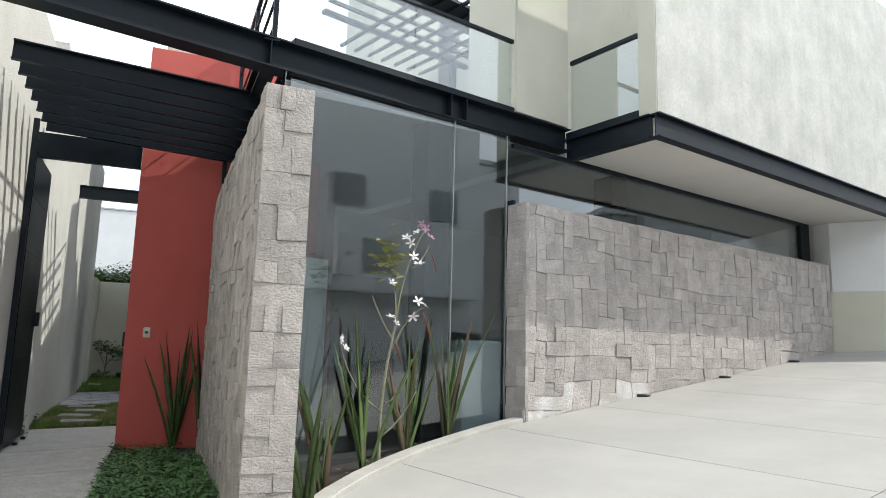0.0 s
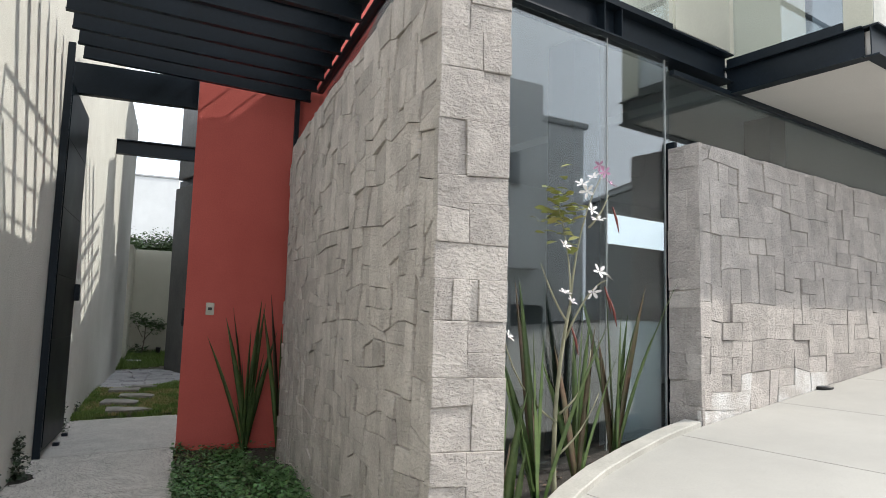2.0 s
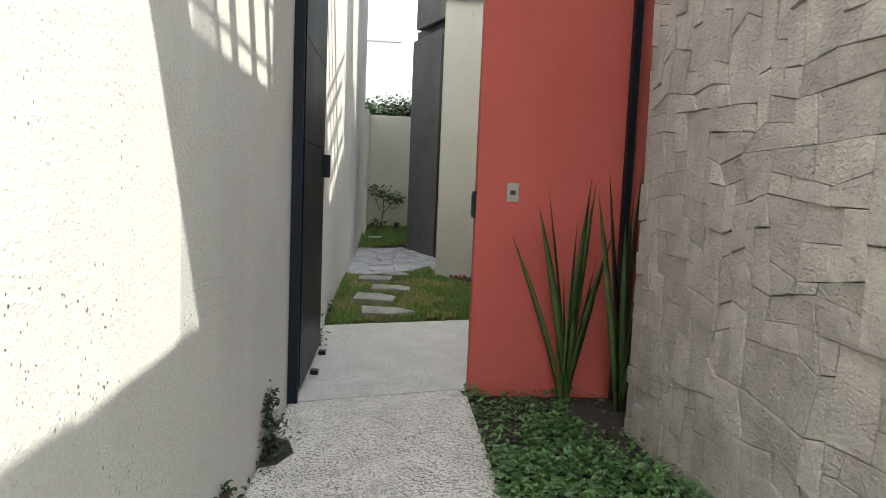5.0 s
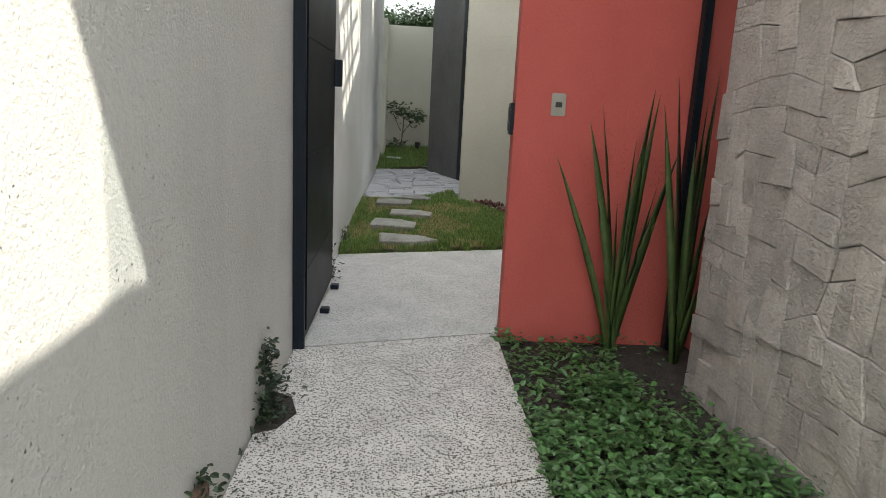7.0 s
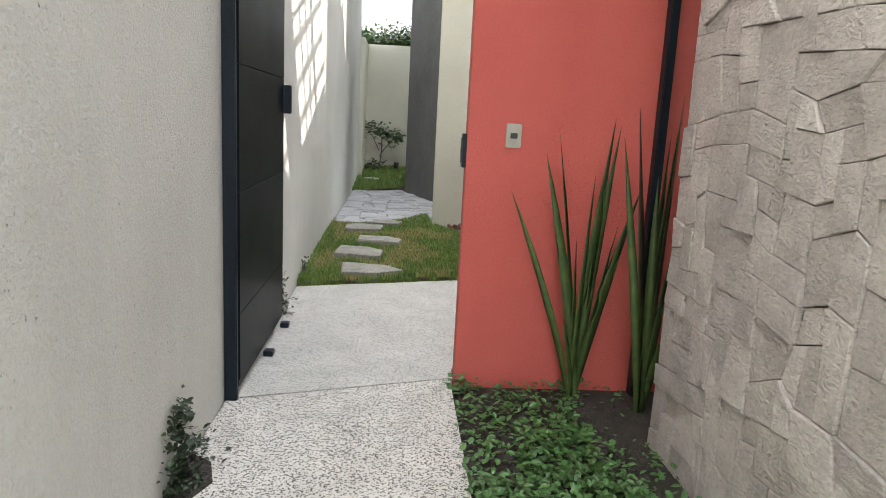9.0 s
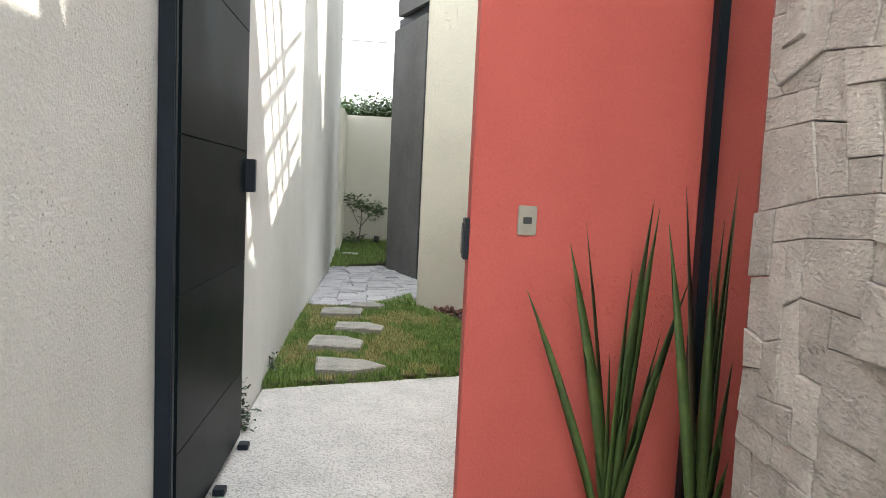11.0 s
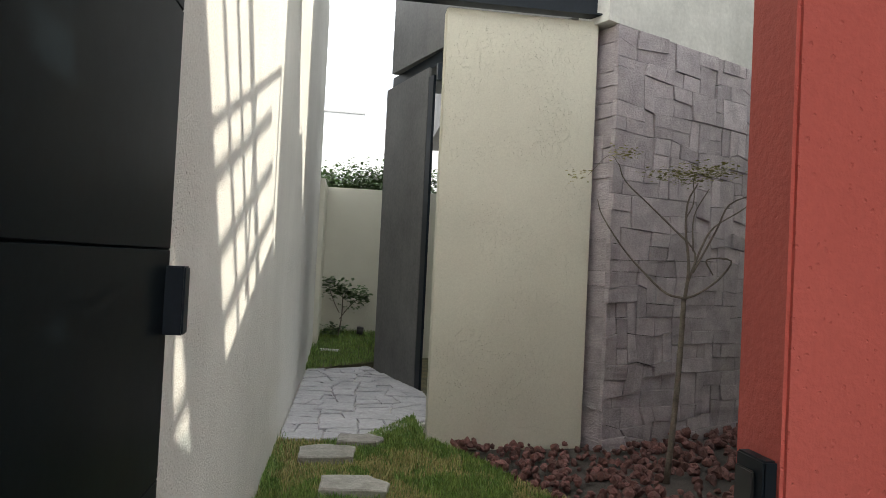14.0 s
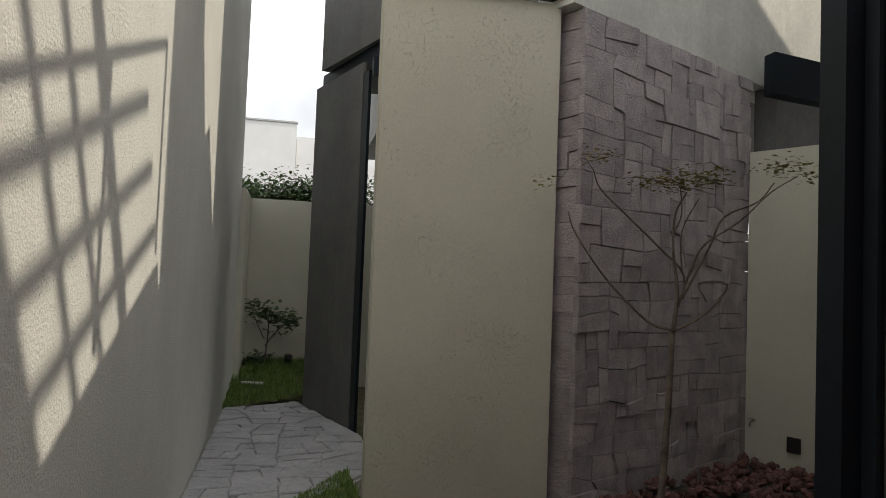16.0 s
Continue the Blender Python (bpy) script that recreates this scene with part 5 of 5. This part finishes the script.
# end of the garden: shrub, garden spotlight, white pipe
SH = Vector((-0.78, 10.2, 0.30))
shrub = thing("shrub", "small glossy-leaved shrub at the garden's end", "shrub", at=SH)
part("stem", tube(curve_pts((0, 0, -0.05), (0.06, 0, 0.75), (0.03, 0, 0), 6), taper(0.014, 0.007, 7), 6), M_BARK, shrub)
part("stem", tube(curve_pts((0.03, 0, 0.3), (0.36, 0, 0.66), (0.0, 0, 0.05), 6), taper(0.009, 0.005, 7), 6), M_BARK, shrub)
part("stem", tube(curve_pts((0.02, 0, 0.4), (-0.18, 0, 0.85), (0.0, 0, -0.03), 6), taper(0.008, 0.004, 7), 6), M_BARK, shrub)
sp = [(0.10 + rng.gauss(0, 0.13), rng.gauss(0, 0.09), 0.72 + rng.gauss(0, 0.09)) for k in range(120)] + [(0.36 + rng.gauss(0, 0.07), rng.gauss(0, 0.06), 0.62 + rng.gauss(0, 0.06)) for k in range(60)]
sp += [(-0.18 + rng.gauss(0, 0.05), 0, 0.84 + rng.gauss(0, 0.06)) for k in range(30)] + [(rng.gauss(-0.1, 0.14), 0, rng.uniform(0, 0.2)) for k in range(60)]
leafy("leaves", sp + [(a + rng.gauss(0, 0.02), b + 0.02, c + rng.gauss(0, 0.03)) for a, b, c in sp], 0.085, M_SHRUB, rng, 0.7).parent = shrub
spot = thing("garden_spotlight", "small black garden spotlight on a spike", "light", at=(-0.42, 10.3, 0.30))
part("head", tube([(0, 0, 0.06), (0.01, -0.02, 0.17)], [0.05, 0.058], 12), M_BLACK, spot)
part("spike", tube([(0, 0, -0.06), (0, 0, 0.08)], [0.008, 0.012], 6), M_BLACK, spot)
pipe = part("pipe", tube([(-1.0, 9.2, 0.235), (-0.72, 9.15, 0.235)], [0.018, 0.018], 8), M_WHITE)
tagged(pipe, "short white plastic pipe lying in the grass", "pipe")

# bushes beyond the back wall and the far white house
for cx, n, wx, zt in ((-1.30, 4200, 0.33, 0.26), (-0.25, 6000, 0.42, 0.32), (0.8, 2600, 0.5, 0.36)):
    bush = thing("bush", "leafy green bush rising behind the garden wall", "bush", at=(cx, 11.6, -0.45))
    part("trunk", tube([(0, 0, 0), (0.03, 0, 1.6), (0.0, 0.05, 2.9)], [0.05, 0.04, 0.02], 7), M_BARK, bush)
    for k in range(5):
        ex = rng.gauss(0, wx)
        part("limb", tube([(0, 0.03, 2.2), (ex * 0.6, 0, 2.9), (ex, 0, 3.35)], [0.02, 0.012, 0.006], 5), M_BARK, bush)
    sp = [(rng.gauss(0, wx), rng.gauss(0, 0.25), 3.26 + rng.gauss(0, zt * 0.65)) for k in range(n)]
    leafy("crown", sp, 0.075, M_SHRUB, rng, 0.8).parent = bush

far_house = thing("house", "plain white neighbouring house with a flat parapet roof", "house", at=(0, 30, -0.45))
part("wall", box(-6.0, -0.35, 0, 6, 0, 8.6, 0.02), M_WHITE, far_house)
part("wall", box(-0.34, 6.0, 0.3, 6, 0, 8.1, 0.02), M_WHITE, far_house)
part("parapet_cap", box(-6.05, -0.30, -0.05, 0.25, 8.6, 8.68, 0.01), M_CLAD, far_house)

# in-ground driveway lights along the low wall
for sx in (1.91, 3.68, 5.6):
    p = fp(sx, -0.03)
    lamp = thing("ground_light", "round black in-ground light set in the driveway", "light", group="driveway lights along the wall", at=(p.x, p.y, drive_z(p.x, p.y)))
    part("rim", tube([(0, 0, -0.01), (0, 0, 0.018), (0, 0, 0.022)], [0.085, 0.085, 0.07], 18), M_BLACK, lamp)
    part("lens", tube([(0, 0, 0.020), (0, 0, 0.026)], [0.055, 0.05], 16), M_DARKW, lamp)
p = fp(7.6, -2.2)
drain = part("drain_cover", box(-0.25, 0.25, -0.15, 0.15, 0.0, 0.012, 0.003, m=Matrix.Translation((p.x, p.y, drive_z(p.x, p.y))) @ Matrix.Rotation(TURN, 4, "Z") @ Matrix.Rotation(-0.12, 4, "Y")), M_CLAD)
tagged(drain, "grey metal drain cover in the driveway", "drain cover")


# ---- houses across the street ----
def street_house(at, turn, wide, tall, coat, label):
    h = thing("house", label, "house", group="houses across the street", at=at)
    h.rotation_euler = (0, 0, turn)
    part("wall", box(-wide / 2, wide / 2, -6, 0, 0, tall, 0.03), coat, h)
    part("wall", box(-wide / 2 + 1.2, wide / 2 - 1.8, -6.5, 0.5, 3.1, tall + 0.8, 0.03), coat, h)
    part("roof", box(-wide / 2 - 0.1, wide / 2 + 0.1, -6.1, 0.1, tall, tall + 0.15, 0.02), M_CLAD, h)
    for x, z, y in ((-wide / 2 + 2.0, 5.2, 0.5), (-0.3, 5.3, 0.5), (wide / 2 - 3.0, 5.2, 0.5), (-wide / 2 + 2.4, 3.65, 0.5), (0.6, 3.65, 0.5)):
        win = part("window", box(x - 0.45, x + 0.45, y, y + 0.06, z, z + 0.85, 0.01), M_CLAD, h)
        part("pane", box(x - 0.41, x - 0.015, y + 0.061, y + 0.07, z + 0.04, z + 0.81), M_PALEW, win)
        part("pane", box(x + 0.015, x + 0.41, y + 0.061, y + 0.07, z + 0.04, z + 0.81), M_PALEW, win)
    part("garage_door", box(-wide / 2 + 0.8, -wide / 2 + 4.2, 0.0, 0.05, 0.0, 2.5, 0.01), M_CLAD, h)
    door = part("door", box(wide / 2 - 2.4, wide / 2 - 1.4, 0.0, 0.05, 0.0, 2.2, 0.01), M_STEEL, h)
    part("handle", box(wide / 2 - 1.55, wide / 2 - 1.5, 0.05, 0.09, 0.95, 1.25, 0.005), M_CHROME, door)
    return h


street_house((-7.0, -19.5, -0.45), 0.10, 9.0, 6.4, M_GREYH, "grey two-storey house across the street with dark windows")
street_house((9.7, -11.15, -0.45), 0.36, 11.0, 7.2, M_WHITE, "white two-storey house facing the driveway with dark windows")
street_house((22.0, -5.5, -0.45), 0.62, 9.0, 6.4, M_GREYH, "grey two-storey house across the street with dark windows")
